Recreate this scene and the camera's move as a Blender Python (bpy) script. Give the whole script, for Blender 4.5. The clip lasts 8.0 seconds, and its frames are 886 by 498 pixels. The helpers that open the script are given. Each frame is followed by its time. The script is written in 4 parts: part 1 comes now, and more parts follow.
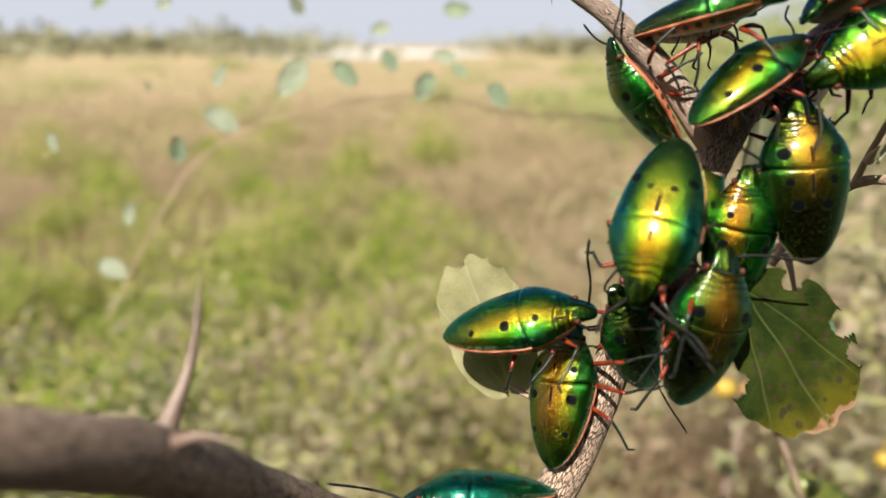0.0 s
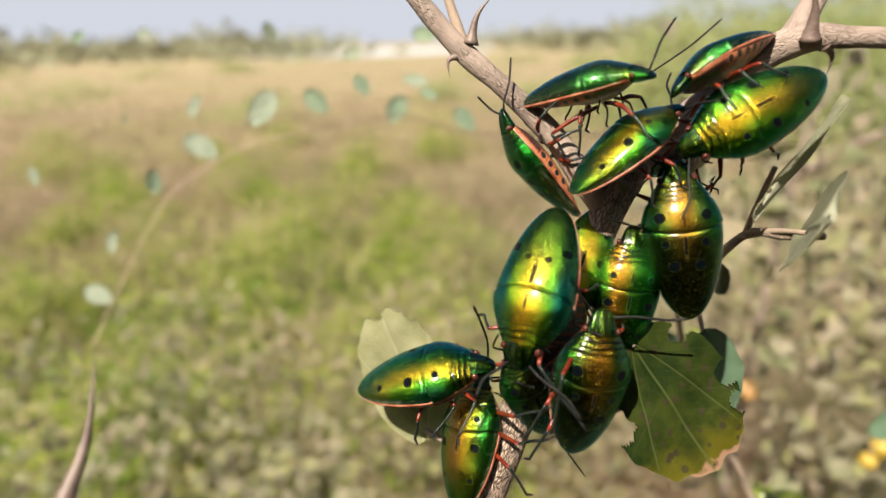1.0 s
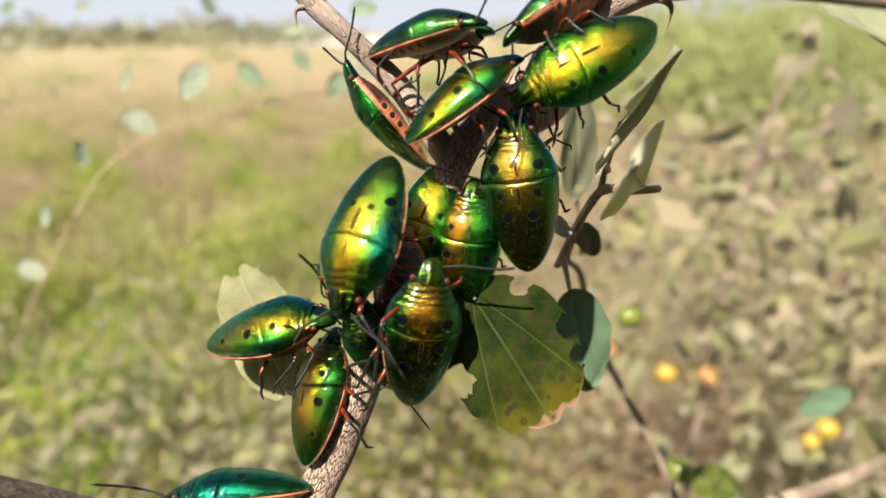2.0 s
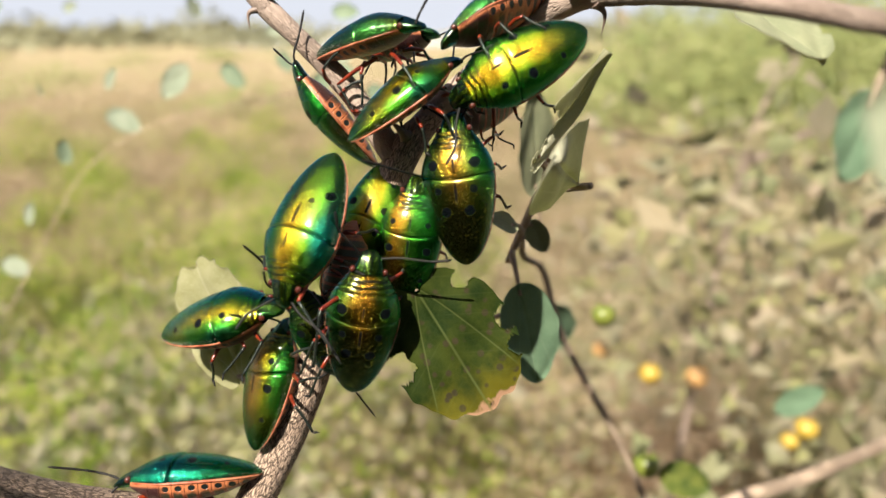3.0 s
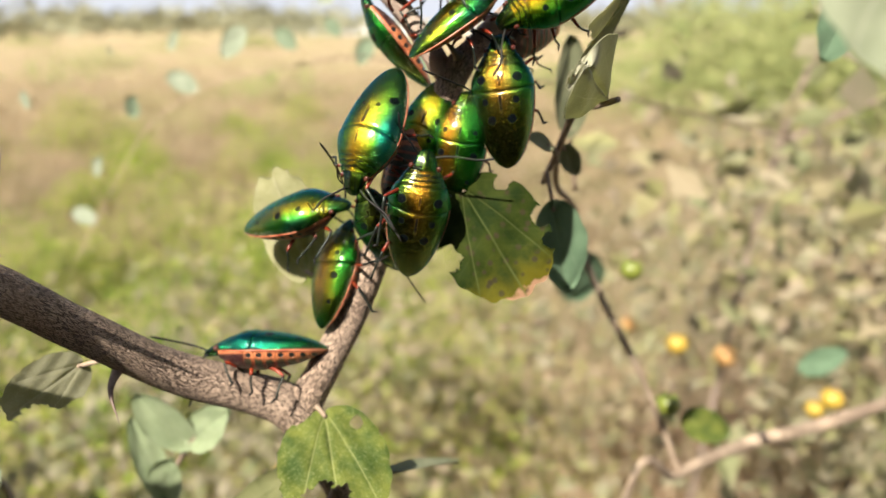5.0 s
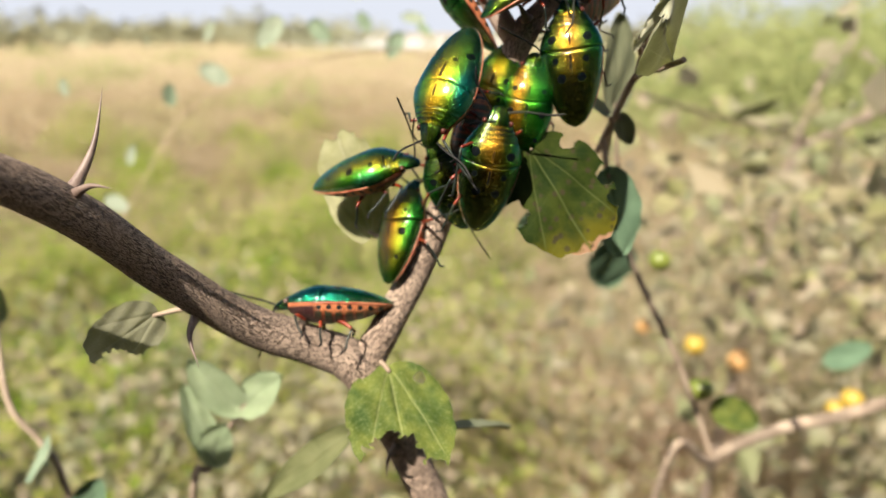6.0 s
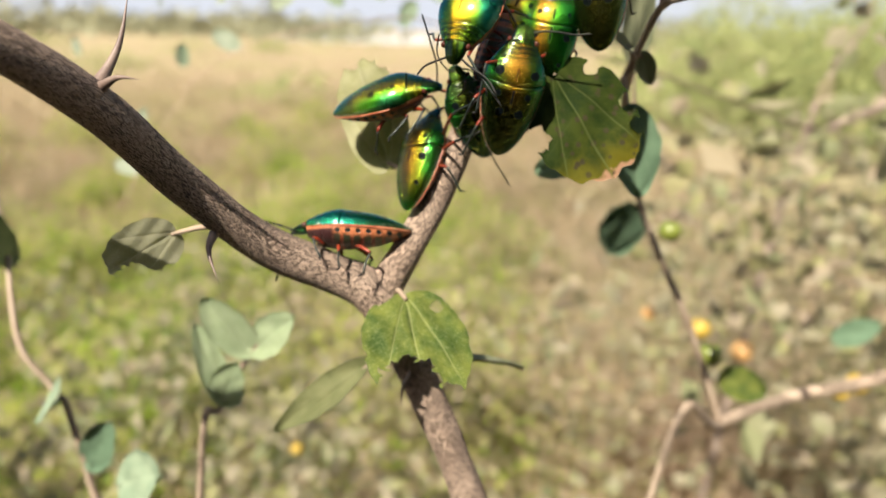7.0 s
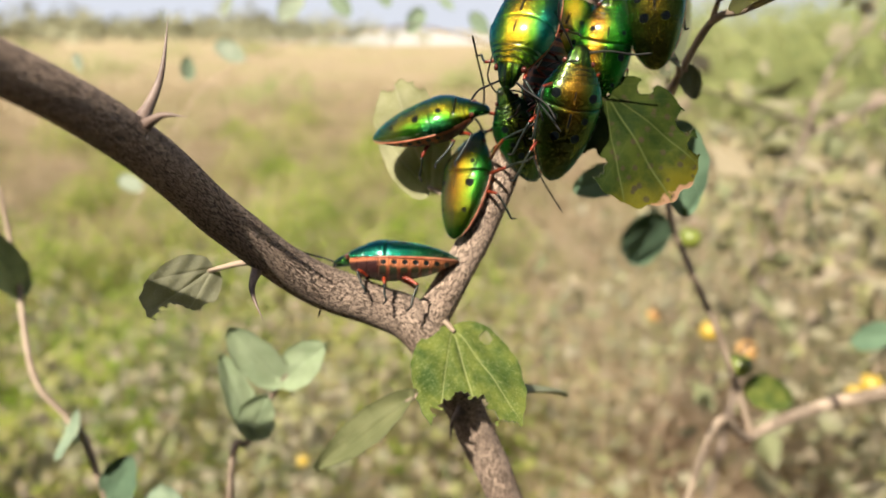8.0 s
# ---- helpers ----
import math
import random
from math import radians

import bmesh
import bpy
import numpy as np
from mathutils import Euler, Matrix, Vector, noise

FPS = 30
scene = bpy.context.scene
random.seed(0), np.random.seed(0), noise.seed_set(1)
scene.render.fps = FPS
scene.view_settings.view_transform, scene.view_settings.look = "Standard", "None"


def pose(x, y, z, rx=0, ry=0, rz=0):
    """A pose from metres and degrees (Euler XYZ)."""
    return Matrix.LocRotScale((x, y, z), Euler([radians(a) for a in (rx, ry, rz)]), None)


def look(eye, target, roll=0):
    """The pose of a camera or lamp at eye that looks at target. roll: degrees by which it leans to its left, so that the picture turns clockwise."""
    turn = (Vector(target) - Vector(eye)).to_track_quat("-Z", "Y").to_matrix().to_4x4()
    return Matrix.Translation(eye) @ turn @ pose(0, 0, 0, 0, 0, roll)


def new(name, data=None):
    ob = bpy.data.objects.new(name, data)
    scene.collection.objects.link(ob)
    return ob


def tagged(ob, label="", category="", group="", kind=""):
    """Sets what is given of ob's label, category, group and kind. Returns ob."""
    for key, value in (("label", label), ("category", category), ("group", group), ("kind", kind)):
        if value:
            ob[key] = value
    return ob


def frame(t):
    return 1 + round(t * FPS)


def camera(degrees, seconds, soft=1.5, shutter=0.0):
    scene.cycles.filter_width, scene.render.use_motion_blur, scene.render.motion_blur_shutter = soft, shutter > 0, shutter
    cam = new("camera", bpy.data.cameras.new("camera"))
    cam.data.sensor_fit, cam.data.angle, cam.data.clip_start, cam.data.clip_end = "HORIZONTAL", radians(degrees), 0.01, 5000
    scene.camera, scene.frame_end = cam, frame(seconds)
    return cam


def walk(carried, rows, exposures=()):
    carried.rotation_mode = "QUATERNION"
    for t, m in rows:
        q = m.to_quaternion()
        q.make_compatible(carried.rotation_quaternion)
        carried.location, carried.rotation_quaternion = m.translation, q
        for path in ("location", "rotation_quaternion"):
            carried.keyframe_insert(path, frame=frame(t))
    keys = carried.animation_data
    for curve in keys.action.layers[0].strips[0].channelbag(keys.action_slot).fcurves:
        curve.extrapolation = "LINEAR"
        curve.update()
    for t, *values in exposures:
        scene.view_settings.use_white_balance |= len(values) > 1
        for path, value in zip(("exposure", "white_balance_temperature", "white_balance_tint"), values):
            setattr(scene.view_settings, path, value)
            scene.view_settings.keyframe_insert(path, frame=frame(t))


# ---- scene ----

# All plans are in millimetres from the place where the camera starts, which is EYE metres above the ground.
EYE = 1.1
cam = camera(70.0, 8.0)
PATH = [
    (0, 0.00, 0.00, 0.00, 72.10, -0.18, 1.10),
    (0.5, 10.81, 1.44, 4.84, 71.83, 0.65, 1.00),
    (1, 14.46, -2.50, 10.10, 71.82, 1.46, 1.45),
    (1.5, 25.88, -3.33, 6.97, 71.02, 1.08, 0.97),
    (1.7, 29.46, -2.84, 4.93, 70.83, 0.90, 0.54),
    (2.8, 42.23, -6.38, 4.22, 71.61, 0.38, 0.75),
    (3, 42.22, -7.19, 4.54, 71.15, 0.36, 0.47),
    (3.5, 46.58, -12.16, 2.54, 70.74, 0.08, 0.40),
    (4, 49.77, -17.99, -0.25, 70.14, -0.03, 0.65),
    (4.5, 43.39, -22.62, -2.76, 70.07, 0.11, 1.79),
    (5.8, 35.45, -29.91, -6.74, 70.88, -0.12, 5.10),
    (6, 29.85, -31.82, -11.72, 71.24, -0.39, 3.93),
    (6.5, 27.89, -33.18, -17.36, 70.98, -1.00, 4.02),
    (7, 27.33, -35.55, -23.73, 71.01, -1.46, 4.51),
    (7.5, 24.93, -34.32, -23.78, 71.21, -1.27, 4.56),
    (8, 17.06, -29.77, -20.67, 70.99, -0.51, 3.36),
]


def V(x, y, z):
    """Plan millimetres to world metres."""
    return Vector((x / 1000, y / 1000, EYE + z / 1000))


walk(cam, [(t, pose(x / 1000, y / 1000, EYE + z / 1000, rx, ry, rz)) for t, x, y, z, rx, ry, rz in PATH],
     [(0.0, 1.00), (1.0, 0.97), (1.5, 1.16), (3.0, 1.22), (4.0, 1.29), (4.5, 1.32), (6.0, 1.24), (7.0, 1.23), (8.0, 1.16)])
cam.data.dof.use_dof = True
cam.data.dof.focus_distance = 0.090
cam.data.dof.aperture_fstop = 13.0

# ---------------------------------------------------------------- light
SUN_TO = Vector((-0.32, -0.55, 0.77)).normalized()
world = bpy.data.worlds.new("sky")
scene.world = world
world.use_nodes = True
wn = world.node_tree
sky = wn.nodes.new("ShaderNodeTexSky")
sky.sky_type = "NISHITA"
sky.sun_disc = False
sky.sun_elevation = math.asin(SUN_TO.z)
sky.sun_rotation = math.atan2(SUN_TO.x, SUN_TO.y)
sky.air_density, sky.dust_density, sky.ozone_density = 1.0, 3.0, 1.0
wn.links.new(sky.outputs[0], wn.nodes["Background"].inputs[0])
wn.nodes["Background"].inputs[1].default_value = 0.05
lamp = bpy.data.lights.new("sun", "SUN")
lamp.energy, lamp.angle, lamp.color = 5.0, radians(0.6), (1.0, 0.925, 0.79)
sun = new("sun", lamp)
sun.matrix_world = look(SUN_TO * 20, (0, 0, 0))


# ---------------------------------------------------------------- material helpers
class Nodes:
    """A node material under construction."""

    def __init__(self, name):
        self.m = bpy.data.materials.new(name)
        self.m.use_nodes = True
        self.t = self.m.node_tree
        self.b = self.t.nodes["Principled BSDF"]
        self.out = self.t.nodes["Material Output"]

    def n(self, kind, **inputs):
        node = self.t.nodes.new("ShaderNode" + kind)
        node_how = inputs.pop("how", None)
        if node_how:
            node.operation = node_how
        for key, value in inputs.items():
            self.put(node, key, value)
        return node

    def put(self, node, key, value):
        key = int(key[1:]) if key[0] == "_" else key.replace("_", " ")
        if hasattr(value, "is_linked"):
            self.t.links.new(value, node.inputs[key])
        else:
            node.inputs[key].default_value = value

    def math(self, op, a, b=0.0, c=0.0):
        node = self.n("Math", _0=a, _1=b, _2=c)
        node.operation = op
        return node.outputs[0]

    def band(self, x, lo, hi):
        """0 below lo, 1 above hi."""
        node = self.n("MapRange", _0=x, _1=lo, _2=hi)
        node.interpolation_type = "SMOOTHSTEP"
        return node.outputs[0]

    def noise(self, vector, scale, detail=3.0, rough=0.55):
        return self.n("TexNoise", Vector=vector, Scale=scale, Detail=detail, Roughness=rough).outputs[0]

    def ramp(self, x, *stops):
        node = self.n("ValToRGB", _0=x)
        while len(node.color_ramp.elements) < len(stops):
            node.color_ramp.elements.new(0.5)
        for e, (at, col) in zip(node.color_ramp.elements, stops):
            e.position, e.color = at, (*col, 1)
        return node.outputs[0]

    def mix(self, f, a, b, how="MIX"):
        node = self.n("Mix")
        node.data_type, node.blend_type = "RGBA", how
        self.put(node, "_0", f)
        for k, v in ((6, a), (7, b)):
            self.put(node, "_%d" % k, v if hasattr(v, "is_linked") else (*v, 1))
        return node.outputs[2]

    def bump(self, height, strength, distance):
        return self.n("Bump", Strength=strength, Distance=distance, Height=height).outputs[0]

    def coords(self, kind="Object"):
        return self.n("TexCoord").outputs[kind]

    def xyz(self, vector):
        return self.n("SeparateXYZ", _0=vector).outputs

    def stretch(self, vector, sx, sy, sz):
        return self.n("Mapping", Vector=vector, Scale=(sx, sy, sz)).outputs[0]

    def set(self, **inputs):
        for key, value in inputs.items():
            self.put(self.b, key, value)
        return self.m


SPOTS_WIDE = ((-0.19, 0.150, 0.026), (-0.13, 0.060, 0.015))
SPOTS_SQUARE = ((0.150, 0.135, 0.030), (-0.015, 0.115, 0.022), (-0.150, 0.075, 0.030))
SPOTS_FEW = ((0.150, 0.130, 0.019), (-0.045, 0.140, 0.028), (-0.270, 0.115, 0.018))


def shell_material(name, crest, flank, edge, rear, dull=0.0, layout=SPOTS_SQUARE, sheen=0.17, shift=0.0):
    """Metal shield of a jewel bug, its shifting sheen painted as fixed colour: gold along the middle, green on the
    flanks and blue-green at the edges, with black spots and
    fine pits that grow coarse behind. dull: how far forward the dark pitted rear reaches; layout: spots as (along,
    aside, radius);
    shift: how far the painted gold lies to one side."""
    k = Nodes(name)
    p = k.coords()
    x, y, z = k.xyz(p)
    ay = k.math("ABSOLUTE", y)
    cloud, broad, fleck = k.noise(p, 7.0, 3.0), k.noise(p, 2.6, 2.0), k.noise(p, 60.0, 2.0)
    wave = k.math("ADD", k.math("MULTIPLY", k.math("SUBTRACT", cloud, 0.5), 0.10), k.math("MULTIPLY", k.math("SUBTRACT", broad, 0.5), 0.14))
    aside = k.math("ADD", k.math("ABSOLUTE", k.math("SUBTRACT", y, shift)), wave)
    col = k.mix(k.band(aside, 0.0, 0.11), crest, flank)
    col = k.mix(k.band(aside, 0.10, 0.20), col, edge)
    back = k.math("ADD", x, k.math("MULTIPLY", wave, 0.9))
    behind = k.band(back, 0.02 + dull, -0.36 + dull)
    col = k.mix(k.math("MULTIPLY", behind, 0.88), col, rear)
    col = k.mix(k.math("MULTIPLY", k.band(fleck, 0.45, 0.75), 0.35), col, flank)
    spots = None
    for sx, sy, r in layout:
        d = k.math("SQRT", k.math("ADD", k.math("POWER", k.math("SUBTRACT", x, sx), 2.0), k.math("POWER", k.math("SUBTRACT", ay, sy), 2.0)))
        s = k.band(k.math("ADD", d, k.math("MULTIPLY", k.math("SUBTRACT", fleck, 0.5), 0.016)), r * 1.12 + 0.004, r * 1.12 - 0.003)
        spots = s if spots is None else k.math("MAXIMUM", spots, s)
    for lo, hi, wide in ((-0.13, 0.035, 0.014), (0.07, 0.19, 0.009)):
        inside = k.math("MULTIPLY", k.band(x, lo, lo + 0.06), k.band(x, hi, hi - 0.02))
        spots = k.math("MAXIMUM", spots, k.math("MULTIPLY", inside, k.band(ay, wide, wide * 0.45)))
    col = k.mix(spots, col, (0.002, 0.003, 0.004))
    crease = k.math("SINE", k.math("ADD", k.math("MULTIPLY", x, 165.0), k.math("ADD", k.math("MULTIPLY", cloud, 14.0), k.math("MULTIPLY", fleck, 3.0))))
    crease = k.math("MULTIPLY", k.math("MULTIPLY", k.band(crease, 0.45, 0.95), k.band(x, 0.245, 0.28)), k.band(x, 0.365, 0.35))
    ridge = k.math("MULTIPLY", k.band(k.math("SINE", k.math("ADD", k.math("MULTIPLY", y, 150.0), k.math("MULTIPLY", cloud, 6.0))), 0.5, 0.95), k.band(x, 0.36, 0.38))
    fold = k.math("MAXIMUM", crease, ridge)
    col = k.mix(k.math("MULTIPLY", fold, 0.9), col, (0.002, 0.012, 0.006))
    cells = k.n("TexVoronoi", Vector=p, Scale=56.0)
    pits = cells.outputs["Distance"]
    # Sparkle of the rear pits, painted as light gold cells.
    glints = k.math("MULTIPLY", k.band(k.xyz(cells.outputs["Color"])[0], 0.72, 0.80), k.math("MULTIPLY", behind, k.band(pits, 0.46, 0.30)))
    col = k.mix(k.math("MULTIPLY", glints, k.math("SUBTRACT", 0.8, k.math("MULTIPLY", spots, 0.8))), col, (0.38, 0.33, 0.05))
    fine = k.noise(p, 220.0, 2.0)
    hollow = k.band(pits, 0.45, 0.10)
    coarse = k.math("ADD", 0.13, k.math("MULTIPLY", behind, 1.0))
    high = k.math("SUBTRACT", k.math("SUBTRACT", k.math("MULTIPLY", fine, 0.10), k.math("MULTIPLY", fold, 1.3)), k.math("MULTIPLY", hollow, coarse))
    col = k.mix(k.math("MULTIPLY", hollow, k.math("MULTIPLY", coarse, 0.75)), col, (0.004, 0.014, 0.006))
    rough = k.math("ADD", k.math("MULTIPLY", cloud, 0.12), k.math("ADD", sheen - 0.06, k.math("MULTIPLY", spots, 0.10)))
    metal = k.math("SUBTRACT", 1.0, k.math("MULTIPLY", spots, 0.9))
    return k.set(Base_Color=col, Roughness=rough, Metallic=metal, Specular_Tint=k.mix(spots, (0.25, 0.75, 1.0), (0.25, 0.25, 0.25)), Specular_IOR_Level=k.math("SUBTRACT", 0.5, k.math("MULTIPLY", spots, 0.4)), Coat_Weight=k.math("MULTIPLY", k.math("SUBTRACT", 1.0, spots), 0.42), Coat_Roughness=0.17, Coat_IOR=1.5, Normal=k.bump(high, 1.0, 0.00055))


YELLOW, AMBER, LEEK, EMERALD, PEACOCK, MOSS = (0.33, 0.205, 0.010), (0.30, 0.145, 0.012), (0.065, 0.18, 0.008), (0.010, 0.12, 0.012), (0.004, 0.14, 0.10), (0.05, 0.09, 0.01)
GOLD = shell_material("gilded_green_shell", YELLOW, LEEK, EMERALD, (0.02, 0.16, 0.01), -0.12, SPOTS_FEW)
GREEN = shell_material("green_shell", YELLOW, LEEK, PEACOCK, (0.05, 0.15, 0.01), 0.04, SPOTS_WIDE)
TEAL = shell_material("blue_green_shell", (0.020, 0.17, 0.03), (0.005, 0.15, 0.045), (0.003, 0.10, 0.07), (0.008, 0.13, 0.02), 0.0, SPOTS_FEW)
BRONZE = shell_material("bronze_shell", AMBER, MOSS, EMERALD, (0.045, 0.060, 0.008), 0.16, SPOTS_SQUARE)
# The gold sheen seen on one flank is painted into this shell's colour.
SIDELIT = shell_material("flank_sheen_shell", (0.33, 0.235, 0.010), (0.035, 0.18, 0.008), (0.004, 0.13, 0.11), (0.02, 0.17, 0.02), -0.14, SPOTS_FEW, shift=-0.10)
RUSSET = shell_material("green_shell_with_russet_side", AMBER, (0.03, 0.15, 0.008), EMERALD, (0.012, 0.09, 0.008), -0.10, SPOTS_FEW, shift=0.09)
# Darker shell for the hidden bug, with the crevice's shade put into it.
DARKENED = shell_material("shaded_dark_shell", (0.06, 0.075, 0.008), (0.02, 0.05, 0.008), EMERALD, (0.02, 0.03, 0.005), 0.1, SPOTS_SQUARE, 0.28)
OLIVE = shell_material("olive_gold_shell", (0.24, 0.20, 0.010), (0.09, 0.15, 0.01), (0.02, 0.11, 0.02), (0.05, 0.08, 0.012), 0.10, SPOTS_FEW)
COPPER = shell_material("copper_gold_shell", AMBER, (0.18, 0.18, 0.01), EMERALD, (0.02, 0.14, 0.01), -0.14, SPOTS_FEW)


def simple(name, a, b, scale, rough=0.5, metal=0.0, bump=0.3, depth=0.0001, **more):
    k = Nodes(name)
    p = k.coords()
    big, fine = k.noise(p, scale, 4.0), k.noise(p, scale * 9, 2.0)
    col = k.mix(k.band(k.math("ADD", k.math("MULTIPLY", big, 0.7), k.math("MULTIPLY", fine, 0.3)), 0.35, 0.65), a, b)
    return k.set(Base_Color=col, Roughness=rough, Metallic=metal, Normal=k.bump(fine, bump, depth), **more)


def belly_material():
    """Orange rim with a row of black breathing spots; farther in, dark metal plates, and between them red darkened for
    the shade below.
    """
    k = Nodes("orange_belly")
    p = k.coords()
    x, y, z = k.xyz(p)
    cloud, fine = k.noise(p, 18.0), k.noise(p, 70.0)
    phase = k.math("SUBTRACT", k.math("FRACT", k.math("ADD", k.math("DIVIDE", x, 0.082), 10.3)), 0.5)
    dz = k.math("DIVIDE", k.math("ADD", z, 0.046), 0.16)
    d = k.math("SQRT", k.math("ADD", k.math("POWER", k.math("MULTIPLY", phase, 0.42), 2.0), k.math("POWER", dz, 2.0)))
    along = k.math("MULTIPLY", k.band(x, -0.46, -0.40), k.band(x, 0.16, 0.10))
    spot = k.math("MULTIPLY", k.band(d, 0.125, 0.095), along)
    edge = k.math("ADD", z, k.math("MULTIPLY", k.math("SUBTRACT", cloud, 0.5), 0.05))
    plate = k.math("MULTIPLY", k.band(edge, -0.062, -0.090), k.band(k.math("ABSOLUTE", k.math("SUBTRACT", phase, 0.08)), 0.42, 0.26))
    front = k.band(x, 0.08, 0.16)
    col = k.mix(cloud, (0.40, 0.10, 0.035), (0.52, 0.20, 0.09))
    # Shade under the body painted in: the orange sinks to dark red.
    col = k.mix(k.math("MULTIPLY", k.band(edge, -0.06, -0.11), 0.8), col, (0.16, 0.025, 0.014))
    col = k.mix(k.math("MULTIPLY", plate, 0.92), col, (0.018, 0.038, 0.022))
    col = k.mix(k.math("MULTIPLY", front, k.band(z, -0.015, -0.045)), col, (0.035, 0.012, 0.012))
    col = k.mix(spot, col, (0.008, 0.012, 0.012))
    high = k.math("SUBTRACT", k.math("MULTIPLY", fine, 0.5), k.math("ADD", k.math("MULTIPLY", k.band(k.math("ABSOLUTE", phase), 0.44, 0.5), 0.8), spot))
    return k.set(Base_Color=col, Roughness=0.36, Normal=k.bump(high, 0.8, 0.0002), Specular_IOR_Level=0.6)


BELLY = belly_material()
MARGIN = simple("orange_margin", (0.20, 0.035, 0.012), (0.50, 0.19, 0.10), 9, 0.4)
FEMUR = simple("orange_leg", (0.09, 0.007, 0.003), (0.25, 0.035, 0.011), 14, 0.3)
TIBIA = simple("dark_metal_leg", (0.010, 0.012, 0.010), (0.022, 0.030, 0.024), 30, 0.3, 0.3)
BLACK = simple("dark_antenna", (0.006, 0.006, 0.007), (0.018, 0.015, 0.013), 40, 0.5, Specular_IOR_Level=0.2)
HEADM = shell_material("head_shell", (0.045, 0.075, 0.006), (0.008, 0.055, 0.008), PEACOCK, EMERALD, -0.9)
BRISTLE = simple("pale_bristles", (0.14, 0.12, 0.08), (0.24, 0.22, 0.16), 30, 0.6)
EYE_RED = simple("eye_dark_red", (0.035, 0.007, 0.005), (0.09, 0.02, 0.012), 60, 0.2)


def bark_material(name, a, b, crack, cracked):
    """Grey-brown bark with a net of fine fissures along the limb; uv: metres along and round."""
    k = Nodes(name)
    uv = k.coords("UV")
    bend = k.n("VectorMath", _0=k.stretch(uv, 1, 1, 1), _1=k.n("VectorMath", _0=k.n("TexNoise", Vector=k.stretch(uv, 520, 800, 1), Scale=1.0).outputs[1], _1=(0.0010, 0.0008, 0), how="MULTIPLY").outputs[0]).outputs[0]
    cells = k.n("TexVoronoi", Vector=k.stretch(bend, 720, 3900, 1), Scale=1.0)
    cells.feature = "DISTANCE_TO_EDGE"
    edge = cells.outputs["Distance"]
    where = k.band(k.noise(uv, 70.0, 2.0), 0.62 - 0.5 * cracked, 0.72 - 0.3 * cracked)
    along, _, _ = k.xyz(k.coords())
    gap = k.math("MULTIPLY", k.band(edge, 0.17, 0.03), k.math("MULTIPLY", where, k.band(along, -0.070, -0.012)))
    blot = k.noise(k.stretch(uv, 110, 110, 1), 1.0, 4.0)
    fine = k.noise(k.stretch(uv, 900, 2600, 1), 1.0, 3.0)
    col = k.mix(k.band(blot, 0.35, 0.65), a, b)
    col = k.mix(k.math("MULTIPLY", fine, 0.45), col, tuple(c * 1.5 for c in b))
    col = k.mix(k.math("MULTIPLY", gap, 0.85 * cracked), col, crack)
    high = k.math("ADD", k.math("MULTIPLY", gap, -1.0), k.math("MULTIPLY", fine, 0.35))
    return k.set(Base_Color=col, Roughness=0.8, Normal=k.bump(high, 1.0, 0.0003))


BARK = bark_material("fissured_bark", (0.35, 0.245, 0.18), (0.47, 0.345, 0.26), (0.035, 0.019, 0.012), 1.0)
BARK_SMOOTH = bark_material("smooth_bark", (0.23, 0.165, 0.13), (0.32, 0.245, 0.20), (0.13, 0.085, 0.06), 0.5)
TWIG = bark_material("pale_twig", (0.24, 0.17, 0.12), (0.34, 0.26, 0.19), (0.14, 0.09, 0.06), 0.4)
THORN = simple("thorn_wood", (0.11, 0.07, 0.055), (0.21, 0.15, 0.12), 300, 0.5)


